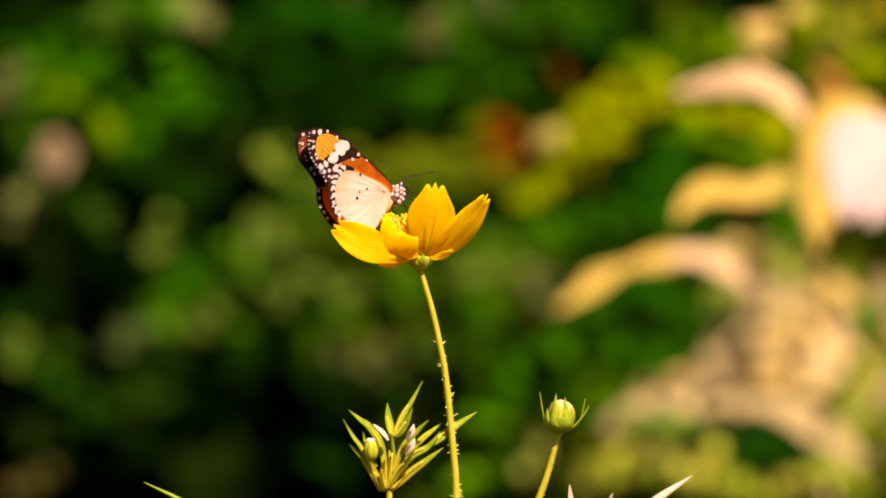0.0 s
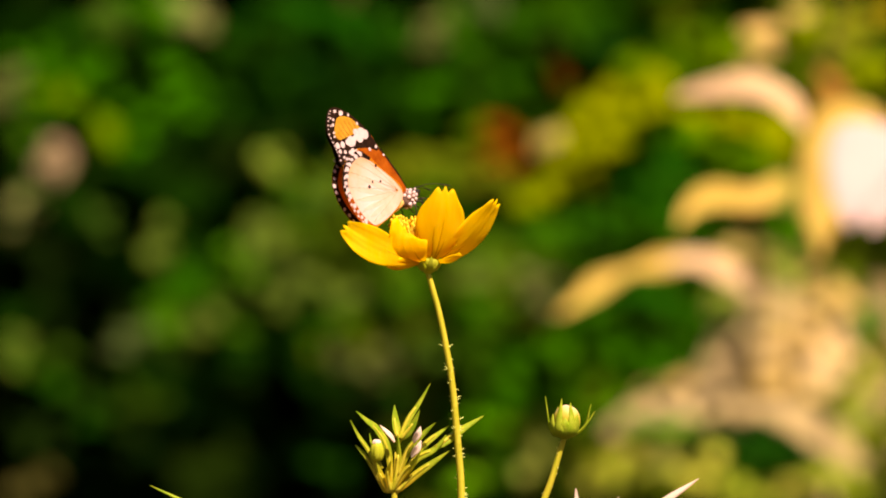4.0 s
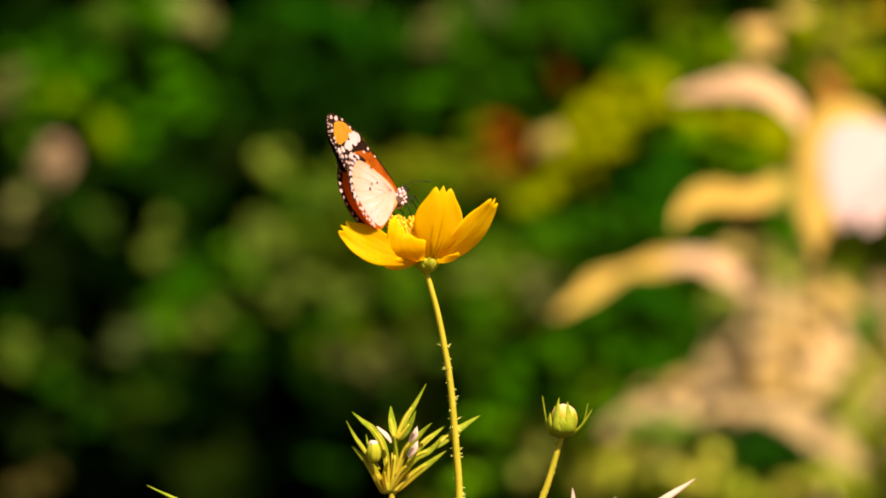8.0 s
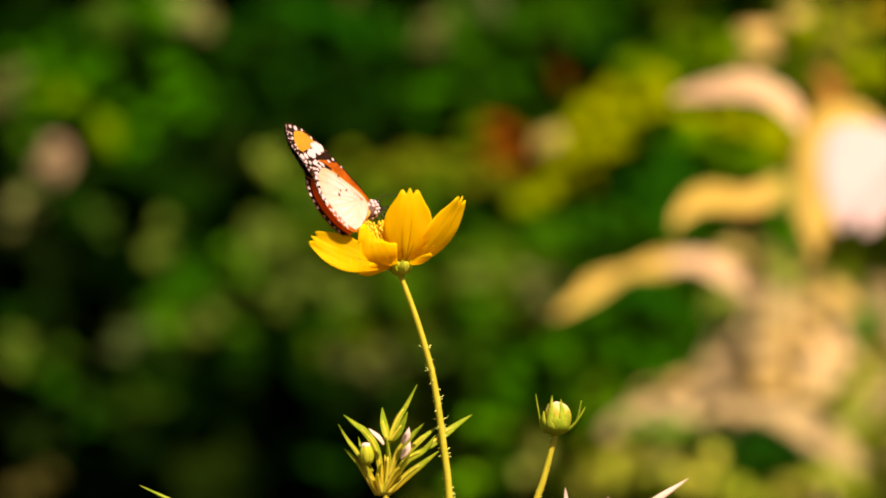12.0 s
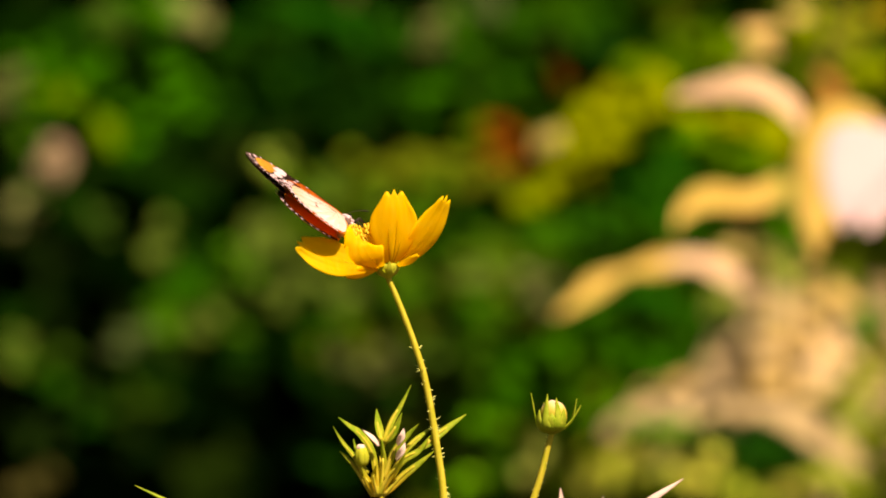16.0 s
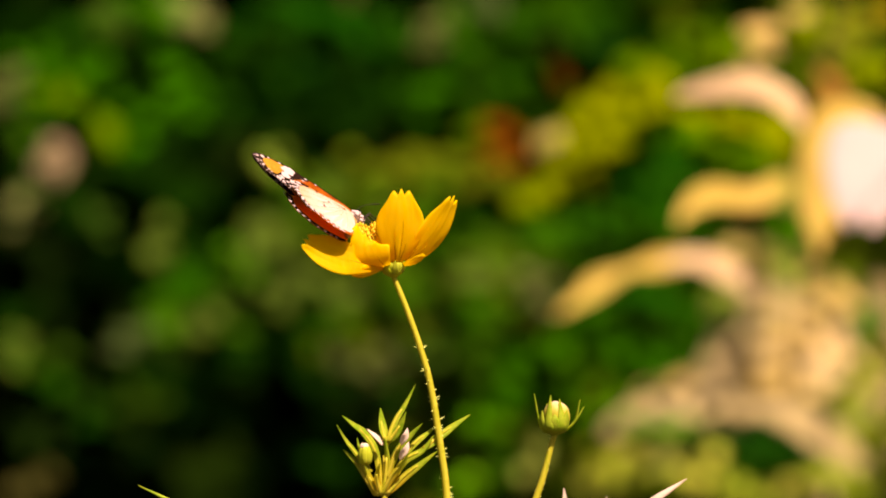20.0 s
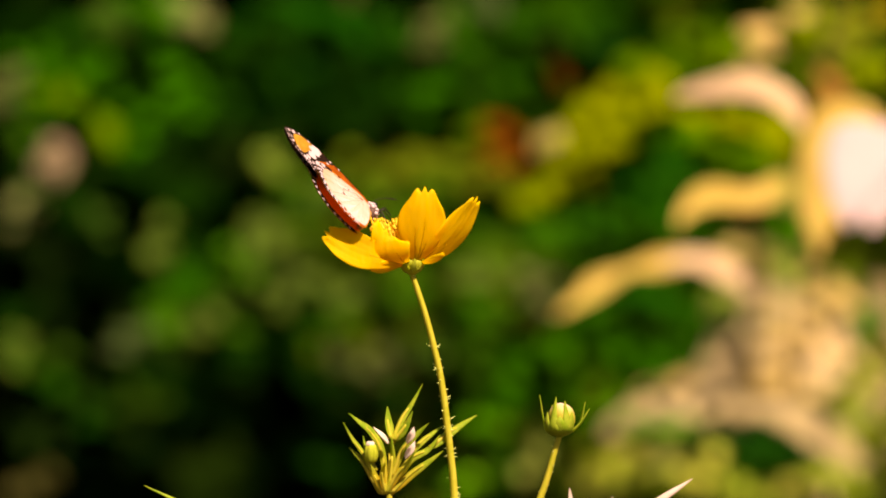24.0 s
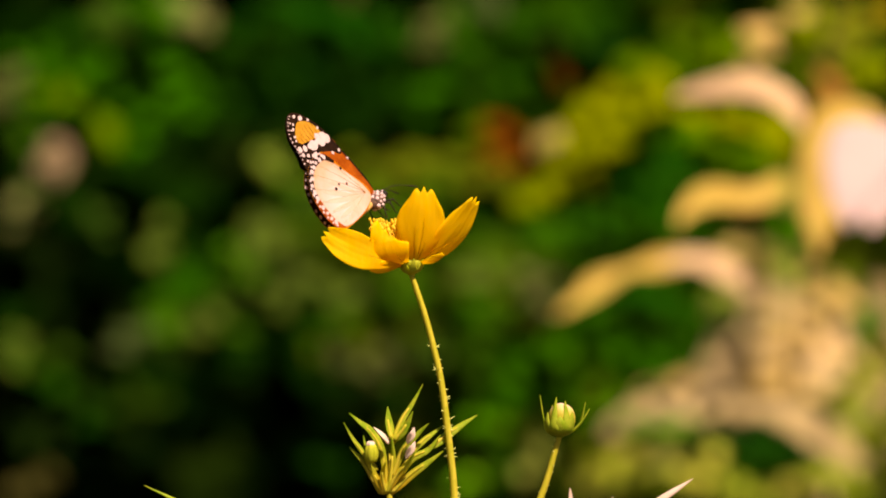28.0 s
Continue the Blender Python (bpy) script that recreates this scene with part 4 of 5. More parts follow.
# lines as x, z from base to tip; then depth of the tip and width in mm
NARROW = [([(-0.0194, 0.8235), (-0.0245, 0.8347), (-0.0284, 0.8406), (-0.0312, 0.8458)], -3, 1.5),
          ([(-0.0178, 0.8235), (-0.0194, 0.8365), (-0.0228, 0.8428), (-0.0260, 0.8456), (-0.0294, 0.8487)], -5, 2.4),
          ([(-0.0198, 0.8241), (-0.0251, 0.8329), (-0.0275, 0.8359), (-0.0294, 0.8379)], -1, 1.5),
          ([(-0.0210, 0.8306), (-0.0240, 0.8365), (-0.0251, 0.8415)], 2, 1.2),
          ([(-0.0163, 0.8406), (-0.0173, 0.8456), (-0.0175, 0.8506)], 2, 2.7),
          ([(-0.0161, 0.8388), (-0.0133, 0.8462), (-0.0101, 0.8512), (-0.0064, 0.8576)], 3, 2.1),
          ([(-0.0154, 0.8400), (-0.0122, 0.8441), (-0.0095, 0.8493)], -2, 2.7),
          ([(-0.0161, 0.8282), (-0.0130, 0.8368), (-0.0083, 0.8421), (-0.0045, 0.8456)], -4, 2.4),
          ([(-0.0113, 0.8347), (-0.0071, 0.8394), (-0.0036, 0.8421), (-0.0002, 0.8445)], 3, 2.0),
          ([(-0.0154, 0.8258), (-0.0110, 0.8338), (-0.0048, 0.8373), (-0.0009, 0.8418)], -1, 2.7),
          ([(-0.0042, 0.8376), (-0.0001, 0.8409), (0.0053, 0.8447), (0.0106, 0.8478)], 5, 2.8),
          ([(-0.0163, 0.8235), (-0.0107, 0.8291), (-0.0051, 0.8332), (0.0001, 0.8369)], -3, 2.7),
          ([(-0.0178, 0.8235), (-0.0145, 0.8294), (-0.0113, 0.8329), (-0.0089, 0.8365)], -6, 2.5),
          ([(-0.0181, 0.8235), (-0.0192, 0.8294), (-0.0181, 0.8335)], -6, 2.1),
          ([(-0.0186, 0.8235), (-0.0210, 0.8282), (-0.0228, 0.8335)], -5, 1.9),
          ([(-0.0172, 0.8235), (-0.0160, 0.8335), (-0.0162, 0.8415)], -2, 2.3)]
for line, deep, w in NARROW:
    pts = [P(x, z, deep * MM * k / (len(line) - 1)) - SPRAY_JOINT for k, (x, z) in enumerate(line)]
    stalk = smooth_line(pts, 5)[:len(pts) * 3 - 2]
    part("leaf_rib", tube(bmesh.new(), [v + Vector((0, -0.3 * MM, 0)) for v in stalk], [(0.85 - 0.62 * i / len(stalk)) * MM for i in range(len(stalk))], 6), M_STEM, spray)
    part("narrow_leaf", blade(bmesh.new(), pts, 1.32 * w * MM, tilted(pts), 0.78, 0.35, 0.25 * MM, 0.35), M_BLADE, spray)
for (b, t, w) in (((-0.0172, 0.8393), (-0.0218, 0.8444), 2.0), ((-0.0112, 0.8393), (-0.0091, 0.8445), 2.7), ((-0.0117, 0.8347), (-0.0088, 0.8401), 2.7)):
    line = [P(b[0], b[1], -0.004) - SPRAY_JOINT, P((b[0] + t[0]) / 2 + 0.0004, (b[1] + t[1]) / 2, -0.006) - SPRAY_JOINT, P(*t, -0.006) - SPRAY_JOINT]
    part("pale_leaf", blade(bmesh.new(), line, 1.0 * w * MM, tilted(line), 0.7, 0.3, 0.3 * MM, 0.3, FACE), M_PALE, spray, "pale sunlit leaf")
# the young bud among the leaves: a ribbed body of folded scales with a pale top
bc = P(*(-0.0224, 0.8362), -0.004) - SPRAY_JOINT
for k in range(6):
    o = Vector((math.cos(k * 1.047 + 0.3), math.sin(k * 1.047 + 0.3), 0))
    part("bud_scale", ball(bmesh.new(), bc + o * 1.0 * MM, 1.3 * MM, (1, 1, 2.3), 12), M_CALYX, spray, "small green bud scale")
    part("bud_tip", ball(bmesh.new(), bc + o * 0.7 * MM + Vector((-0.2 * MM, 0, 2.6 * MM)), 0.9 * MM, (1, 1, 1.3), 10), M_PALE, spray, "pale pinkish bud tip")

# ---- lower leaves whose tips rise beside the stalks ----
east = part("leaf_stalk", tube(bmesh.new(), [v - EAST_JOINT for v in smooth_line([EAST_JOINT, P(0.024, 0.776, -0.004), P(0.045, 0.8, -0.008)], 8)], [(1.3 - 0.5 * i / 16) * MM for i in range(17)], 8), M_STEM, plant)
for b, t, w, mat in (((0.040, 0.797), (0.0393, 0.8258), 3.4, M_PALE), ((0.044, 0.799), (0.0527, 0.8232), 3.2, M_PALE), ((0.046, 0.801), (0.0775, 0.8287), 3.6, M_PALE), ((0.043, 0.798), (0.0640, 0.812), 2.6, M_BLADE)):
    line = [P(b[0], b[1], -0.008) - EAST_JOINT, P(b[0] * 0.45 + t[0] * 0.55, b[1] * 0.35 + t[1] * 0.65, -0.012) - EAST_JOINT, P(t[0], t[1], -0.014) - EAST_JOINT]
    part("lower_leaf", blade(bmesh.new(), line, 0.95 * w * MM, tilted(line), 0.8, 0.3, 0.3 * MM), mat, east, "pale sunlit leaf tip" if mat == M_PALE else "")
west = part("leaf_stalk", tube(bmesh.new(), [v - WEST_JOINT for v in smooth_line([WEST_JOINT, P(-0.03, 0.77, 0.004), P(-0.062, 0.806, 0.006)], 8)], [(1.3 - 0.7 * i / 16) * MM for i in range(17)], 8), M_STEM, plant)
for b, t, w in (((-0.062, 0.806), (-0.0939, 0.8258), 1.5), ((-0.06, 0.804), (-0.075, 0.800), 2.4)):
    line = [P(*b, 0.006) - WEST_JOINT, P((b[0] + t[0]) / 2, (b[1] + t[1]) / 2 + 0.002, 0.004) - WEST_JOINT, P(*t, 0.004) - WEST_JOINT]
    part("lower_leaf", blade(bmesh.new(), line, w * MM, (0.4, 0.5, 0.7), 0.8, 0.3, 0.3 * MM), M_BLADE, west)
# ---- the butterfly ----
# its space: +x to the head, +z up between the closed wings, +y its left side; millimetres in the outlines
butterfly = new("butterfly")
tagged(butterfly, "orange and black butterfly with white-spotted wings feeding on the flower", "butterfly")

FORE = [(-0.5, 0.6), (0.8, 1.4), (0.6, 5.7), (-0.5, 10.0), (-1.7, 14.3), (-3.1, 18.2), (-4.0, 22.6), (-5.3, 25.9), (-6.9, 29.1), (-8.8, 31.9), (-10.7, 34.2), (-13.1, 36.0), (-15.6, 36.4), (-17.7, 35.2), (-19.3, 33.2), (-20.7, 30.7),
        (-20.8, 27.9), (-20.7, 25.4), (-20.7, 23.3), (-21.3, 20.1), (-17.2, 14.7), (-11.1, 7.2), (-5.1, 2.1)]
HIND = [(-1.3, 0.9), (-1.3, 4.2), (-5.9, 11.7), (-8.5, 16.6), (-11.7, 20.4), (-16.8, 21.0), (-21.0, 19.1), (-24.5, 15.0), (-25.5, 10.3), (-25.3, 6.6), (-24.1, 1.8), (-21.7, -1.7), (-19.2, -3.1), (-15.1, -3.2), (-9.5, -2.8), (-4.3, -1.6)]
CREAM = [(-1.5, 0.7), (-2.7, 5.5), (-6.3, 11.4), (-9.3, 15.9), (-12.4, 18.5), (-16.3, 18.5), (-19.5, 17.1), (-22.3, 13.9), (-23.0, 10.1), (-22.8, 7.0), (-21.8, 2.7), (-20.0, -0.7), (-18.8, -2.2), (-15.1, -2.9), (-9.5, -2.4), (-4.3, -1.2)]
OCHRE = [(-13.5, 33.1), (-9.3, 30.9), (-7.2, 27.0), (-6.9, 25.3), (-10.7, 25.7), (-15.2, 26.4), (-17.5, 26.9), (-18.3, 28.8), (-16.5, 31.5)]
FORE_SPOTS = [(-13.9, 35.2, 0.89), (-11.9, 33.6, 0.89), (-9.3, 31.8, 0.56), (-17.0, 34.2, 0.45), (-16.2, 33.3, 0.56), (-17.2, 32.0, 0.56), (-18.3, 29.8, 0.56), (-18.8, 28.6, 0.45), (-18.2, 32.1, 0.34), (-7.4, 28.0, 0.45), (-19.3, 25.7, 0.89),
              (-17.1, 25.0, 1.00), (-19.3, 23.7, 0.78), (-17.4, 22.6, 0.78), (-14.1, 21.6, 0.89), (-3.9, 18.3, 0.62), (-2.4, 14.7, 0.46), (-7.0, 18.8, 0.68)]
BAND = [(-6.2, 23.6, 1.7), (-7.4, 24.8, 2.0), (-8.8, 23.6, 2.1), (-9.4, 25.6, 1.7), (-11.0, 24.4, 1.3), (-13.0, 24.2, 2.2), (-14.4, 24.8, 1.6)]
HIND_SPOTS = [(-12.0, 19.7, 0.78), (-14.3, 19.7, 0.78), (-16.5, 19.7, 0.78), (-18.4, 18.9, 0.78), (-20.3, 18.1, 0.78), (-21.8, 16.3, 0.78), (-23.4, 14.5, 0.78), (-23.8, 12.3, 0.78), (-24.2, 10.2, 0.78), (-24.0, 6.8, 0.78), (-23.5, 4.5, 0.78), (-23.0, 2.3, 0.78), (-22.0, 0.5, 0.78), (-15.2, 21.2, 0.70), (-18.4, 20.9, 0.60), (-12.6, 20.6, 0.60)]
DOTS = [(-7.8, 13.4, 0.54), (-8.8, 8.4, 0.45), (-14.2, 9.0, 0.54), (-12.1, 9.7, 0.36)]


def camber(x, z):
    """The slight bulge of a wing, in millimetres, so that its faces turn a little."""
    return 0.035 * z * (1 - z / 46) + 0.02 * math.sin(x * 0.55) + 0.05 * math.sin(z * 0.6 + x * 0.4)


def plate(bm, outline, y1, side, step=1.6):
    """A membrane or coat of scales with that outline, at an offset from the wing's middle, following its bulge."""
    tmp = bmesh.new()
    tmp.faces.new([tmp.verts.new((x, 0, z)) for x, z in outline])
    bmesh.ops.triangulate(tmp, faces=tmp.faces[:])
    for k in range(3):
        edges = [e for e in tmp.edges if len(e.link_faces) == 2 and e.calc_length() > step]
        if edges:
            bmesh.ops.subdivide_edges(tmp, edges=edges, cuts=1)
            bmesh.ops.triangulate(tmp, faces=tmp.faces[:])
    made = {v: bm.verts.new((v.co.x * MM, side * (camber(v.co.x, v.co.z) + y1) * MM, v.co.z * MM)) for v in tmp.verts}
    for f in tmp.faces:
        bm.faces.new([made[v] for v in f.verts])
    tmp.free()
    return bm


def disc(x, z, r, rnd, n=10, squash=1.0):
    a0 = rnd.uniform(0, 6)
    return [(x + r * rnd.uniform(0.88, 1.12) * math.cos(2 * math.pi * k / n), z + squash * r * rnd.uniform(0.88, 1.12) * math.sin(2 * math.pi * k / n)) for k in range(n)]


def loop2(points, steps=4):
    return [(v.x, v.y) for v in smooth_loop([(x, z, 0) for x, z in points], steps)]


def layer(name, outlines, mat, parent, side, y1, label=""):
    bm = bmesh.new()
    for o in outlines:
        plate(bm, o, y1, side)
    ob = part(name, bm, mat, parent, label)
    return ob


def vein(bm, a, b, side, off, bend=0.6, r=0.10):
    pts = []
    for k in range(9):
        t = k / 8
        x, z = a[0] + (b[0] - a[0]) * t + bend * math.sin(math.pi * t), a[1] + (b[1] - a[1]) * t
        pts.append(Vector((x * MM, side * (camber(x, z) + off) * MM, z * MM)))
    tube(bm, pts, [r * MM * (1 - 0.5 * k / 8) for k in range(9)], 5)


APEX = [(x * 1.012 + 0.1, z * 1.008) for x, z in FORE[5:20]] + [(-18.6, 18.2), (-16.5, 20.2), (-12.6, 21.4), (-9.6, 20.4), (-6.6, 19.0), (-4.2, 17.0)]
COSTA = [(x + 0.12, z) for x, z in FORE[1:6]] + [(x - 0.4, z - 0.3) for x, z in FORE[5:1:-1]]
BASE = FORE[:7] + [(-9.5, 21.0), (-13.2, 20.6), (-17.0, 19.0), (-17.4, 15.2), (-11.2, 7.8), (-5.0, 2.4)]


def band(bm, outer, inner, y, side):
    """A strip of scales between two lines along a wing."""
    a, b = smooth_line([(x, z, 0) for x, z in outer], 5), smooth_line([(x, z, 0) for x, z in inner], 5)
    rows = [[bm.verts.new((q.x * MM, side * (camber(q.x, q.y) + y) * MM, q.y * MM)) for q in (u, (2 * u + v) / 3, (u + 2 * v) / 3, v)] for u, v in zip(a, b)]
    for r0, r1 in zip(rows, rows[1:]):
        for k in range(3):
            bm.faces.new((r0[k], r0[k + 1], r1[k + 1], r1[k]))
    return bm


def wing_pair(side, left):
    """Fore and hind wing of one side; side: -1 right, +1 left. Outer faces are the undersides."""
    rnd = random.Random(31 + left)
    f0, h0 = -0.25, 0.0

    def spots(name, rows, mat, parent, y, grow=1.0, shift=1.0):
        for k, (x, z, r) in enumerate(rows):
            layer(name, [loop2(disc(-10 + (x + 10) * shift, 8 + (z - 8) * shift, r * grow * rnd.uniform(0.8, 1.15), rnd, 10, rnd.uniform(0.8, 1.15)), 2)], mat, parent, side, y + 0.004 * (k % 5))

    fore = layer("forewing", [loop2(FORE)], M_ORANGE, butterfly, side, f0, "orange forewing with a black tip and a white band")
    layer("dark_tip", [loop2(APEX)], M_BLACK, fore, side, f0 + 0.09, "black wing tip")
    layer("costa", [loop2(COSTA)], M_BLACK, fore, side, f0 + 0.11)
    layer("tip_patch", [loop2(OCHRE)], M_TIP, fore, side, f0 + 0.13, "ochre patch")
    layer("cell_patch", [loop2(BASE)], M_RED, fore, side, f0 + 0.045, "russet patch")
    bm = bmesh.new()
    for k in range(7):
        vein(bm, (-8.2 - 1.5 * k, 25.4 + 0.2 * k), (-8.9 - 1.55 * k, 31.2 - 0.32 * abs(k - 2) ** 1.5), side, f0 + 0.14, -0.2, 0.08)
    part("veins", bm, M_BROWN, fore)
    spots("spot", FORE_SPOTS, M_WHITE, fore, f0 + 0.16, 0.92)
    spots("band_spot", BAND, M_WHITE, fore, f0 + 0.18, 0.8)
    spots("edge_spot", [(FORE[i][0] + f * (FORE[i + 1][0] - FORE[i][0]) + 0.25, FORE[i][1] + f * (FORE[i + 1][1] - FORE[i][1]) - 0.1, 0.27) for i in range(12, 19) for f in (0.15, 0.6)], M_WHITE, fore, f0 + 0.17)
    layer("upper_dark_tip", [loop2(APEX)], M_BLACK, fore, side, f0 - 0.08, "black wing tip")
    layer("upper_brown", [loop2([(-6.6, 25.4), (-8.5, 29.0), (-11.6, 33.2), (-15.0, 35.0), (-18.6, 33.4), (-20.2, 29.5), (-16.5, 27.6), (-11.5, 27.2)])], M_BROWN, fore, side, f0 - 0.13)
    layer("upper_edge", [loop2(COSTA)], M_RED, fore, side, f0 - 0.11)
    spots("upper_spot", FORE_SPOTS, M_WHITE, fore, f0 - 0.17, 0.8)
    spots("upper_band_spot", BAND, M_WHITE, fore, f0 - 0.19, 0.8)
    hind = layer("hindwing", [loop2(HIND)], M_ORANGE, butterfly, side, h0, "cream hindwing with a spotted black border")
    layer("cream_field", [loop2(CREAM)], M_CREAM, hind, side, h0 + 0.05, "cream field with whitish rays")
    part("border", band(bmesh.new(), HIND[3:9], CREAM[3:9], h0 + 0.10, side), M_BLACK, hind, "black border")
    part("lower_border", band(bmesh.new(), HIND[8:13], CREAM[8:13], h0 + 0.10, side), M_RED, hind, "russet border")
    spots("edge_spot", [(0.975 * (HIND[i][0] + f * (HIND[i + 1][0] - HIND[i][0])), 0.975 * (HIND[i][1] + f * (HIND[i + 1][1] - HIND[i][1])), 0.42) for i in range(4, 11) for f in (0.2, 0.65)], M_WHITE, hind, h0 + 0.14)
    part("upper_border", band(bmesh.new(), HIND[3:13], CREAM[3:13], h0 - 0.08, side), M_BLACK, hind, "black border")
    bm = bmesh.new()
    for b in ((-10.5, 16.5), (-15.5, 18.0), (-19.5, 16.6), (-22.2, 12.5), (-22.6, 8.2), (-21.8, 3.6), (-18.5, -1.2)):
        vein(bm, (-3.0, 2.5), b, side, h0 + 0.08, 0.4, 0.05)
    part("veins", bm, M_TIP, hind)
    for k, b in enumerate(((-17.0, 14.0), (-20.5, 11.0), (-21.2, 7.6), (-20.8, 4.0), (-19.2, 0.8), (-16.5, -1.6), (-12.0, -2.0))):
        w = 0.9 - 0.03 * k
        n = Vector((-(b[1] - 1.5), b[0] + 3.5)).normalized() * w
        layer("ray", [loop2([(-4.5, 1.4), (b[0] * 0.7 - 1.0 + n.x, b[1] * 0.7 + 0.4 + n.y), b, (b[0] * 0.7 - 1.0 - n.x, b[1] * 0.7 + 0.4 - n.y)], 6)], M_RAY, hind, side, h0 + 0.085 + 0.004 * k)
    spots("spot", HIND_SPOTS, M_WHITE, hind, h0 + 0.15, 0.94, 0.975)
    spots("upper_spot", HIND_SPOTS, M_WHITE, hind, h0 - 0.14, 0.8, 1.035)
    spots("dot", DOTS, M_BLACK, hind, h0 + 0.17)
    layer("upper_dot", [loop2(disc(-11.5, 10.0, 0.6, rnd), 2)], M_BLACK, hind, side, h0 - 0.12)
    return fore, hind


right_fore, right_hind = wing_pair(-1, 0)
left_fore, left_hind = wing_pair(1, 1)

bm = bmesh.new()
ball(bm, (1.1 * MM, 0, -2.0 * MM), 2.7 * MM, (1.4, 0.8, 1.0), 18)
thorax = part("thorax", bm, M_THORAX, butterfly, "dark thorax crowded with pale dots")
bm = bmesh.new()
ball(bm, (5.0 * MM, 0, -1.9 * MM), 1.6 * MM, (1.0, 1.05, 1.0), 14)
head_part = part("head", bm, M_BODY, butterfly)
for s in (-1, 1):
    part("eye", ball(bmesh.new(), (5.3 * MM, s * 1.2 * MM, -1.8 * MM), 0.9 * MM, seg=12), M_EYE, head_part, "dark glossy eye")
bm = tube(bmesh.new(), smooth_line([(-1.0 * MM, 0, -1.8 * MM), (-6 * MM, 0, -2.0 * MM), (-12 * MM, 0, -2.0 * MM), (-17 * MM, 0, -2.2 * MM)], 5), [(1.4 - 1.0 * abs(i / 15 - 0.45) ** 1.6) * MM for i in range(16)], 10)
part("abdomen", bm, M_ABDOMEN, butterfly, "slender tan abdomen")
rb = random.Random(5)
for k in range(48):
    a, b = 2.4 * k, math.acos(1 - 2 * (k + 0.5) / 48)
    n = Vector((math.cos(b), math.sin(b) * math.cos(a), math.sin(b) * math.sin(a)))
    if n.x > -0.6:
        c = Vector((1.1 + 3.78 * n.x, 2.16 * n.y, -2.0 + 2.7 * n.z)) * MM
        part("white_dot", ball(bmesh.new(), c, rb.uniform(0.46, 0.70) * MM, (1.25, 0.8, 1), 8), M_WHITE, thorax)
for k in range(10):
    a, b = rb.uniform(0, 6.28), rb.uniform(-0.4, 1.2)
    part("white_dot", ball(bmesh.new(), ((5.0 + 1.5 * math.sin(b)) * MM, 1.6 * math.cos(a) * math.cos(b) * MM, (-1.9 + 1.55 * math.sin(a) * math.cos(b)) * MM), 0.26 * MM, seg=8), M_WHITE, head_part)
for s in (-1, 1):
    pts = smooth_line([(5.9 * MM, s * 0.5 * MM, -0.8 * MM), (9.3 * MM, s * 1.6 * MM, -1.2 * MM), (13 * MM, s * 3.0 * MM, -3.0 * MM), (17 * MM, s * 4.2 * MM, -5.8 * MM)], 6)
    r = [0.10 * MM] * 13 + [0.12 * MM, 0.16 * MM, 0.2 * MM, 0.22 * MM, 0.2 * MM, 0.12 * MM]
    part("antenna", tube(bmesh.new(), pts, r, 7), M_BODY, butterfly, "thin black clubbed antenna")
    for bx, fx, fz in ((3.4, 7.0, -7.5), (2.0, 4.0, -8.5), (0.6, -1.0, -8.0)):
        pts = [(bx * MM, s * 1.0 * MM, -3.6 * MM), ((bx + fx) / 2 * MM, s * 3.2 * MM, -4.4 * MM), (fx * MM, s * 2.6 * MM, fz * MM), ((fx + 1.0) * MM, s * 2.6 * MM, (fz - 0.4) * MM)]
        part("leg", tube(bmesh.new(), pts, [0.28 * MM, 0.24 * MM, 0.17 * MM, 0.1 * MM], 6), M_BODY, butterfly)
pts = smooth_line([(6.0 * MM, 0, -2.6 * MM), (7.0 * MM, 0, -4.2 * MM), (6.8 * MM, 0, -7.0 * MM)], 5)
part("proboscis", tube(bmesh.new(), pts, [0.14 * MM] * len(pts), 6), M_BODY, butterfly)

# ---- what moves ----
# seconds, sway of the flower's top and of the lower plant in millimetres
SWAY = [(0.0, 0.0, 0.0), (0.5, 2.2, 0.7), (1.0, 2.7, 1.4), (1.5, 3.3, 1.6), (2.0, 0.6, 0.9), (2.5, 0.6, 0.6), (3.0, 3.0, 2.0), (3.5, 4.1, 2.6), (4.2, 2.6, 1.8), (4.8, 1.4, 1.1), (5.5, 0.6, 0.9), (6.0, 3.8, 1.6), (6.5, 1.9, 0.7), (7.0, 1.1, 0.6)]
SWAY += [(7.5, 1.4, 0.6), (8.0, 2.5, 1.0), (8.5, 2.7, 1.3), (9.0, 1.1, 0.6), (9.5, -3.8, -0.8), (10.0, -18.5, -6.4), (10.5, -10.8, -3.3), (11.0, -12.4, -3.5), (11.5, -12.4, -3.0), (12.0, -7.8, -1.5), (12.5, -16.2, -3.9), (13.2, -14.5, -4.3), (13.8, -13.0, -4.0)]
SWAY += [(14.5, -15.1, -4.6), (15.0, -13.0, -3.3), (15.5, -17.6, -3.6), (16.0, -12.7, -3.2), (16.5, -13.2, -3.4), (17.0, -14.6, -4.2), (17.5, -8.9, -2.9), (18.0, -8.6, -2.0), (18.5, -10.5, -2.3), (19.0, -9.2, -1.9), (19.5, -10.0, -2.1), (20.0, -10.5, -2.0), (20.5, -8.1, -1.0)]
SWAY += [(21.0, -4.3, 0.2), (21.5, -3.5, 0.4), (22.2, -3.2, 0.3), (22.8, -3.1, 0.1), (23.5, -2.9, 0.0), (24.0, -3.2, 0.0), (24.5, -3.8, 0.0), (25.0, -2.7, 0.3), (25.5, -3.5, 0.2), (26.0, -3.8, 0.1), (26.5, -3.5, 0.1), (27.0, -2.9, 0.3), (27.5, -2.9, 0.3), (28.0, -3.5, 0.1)]


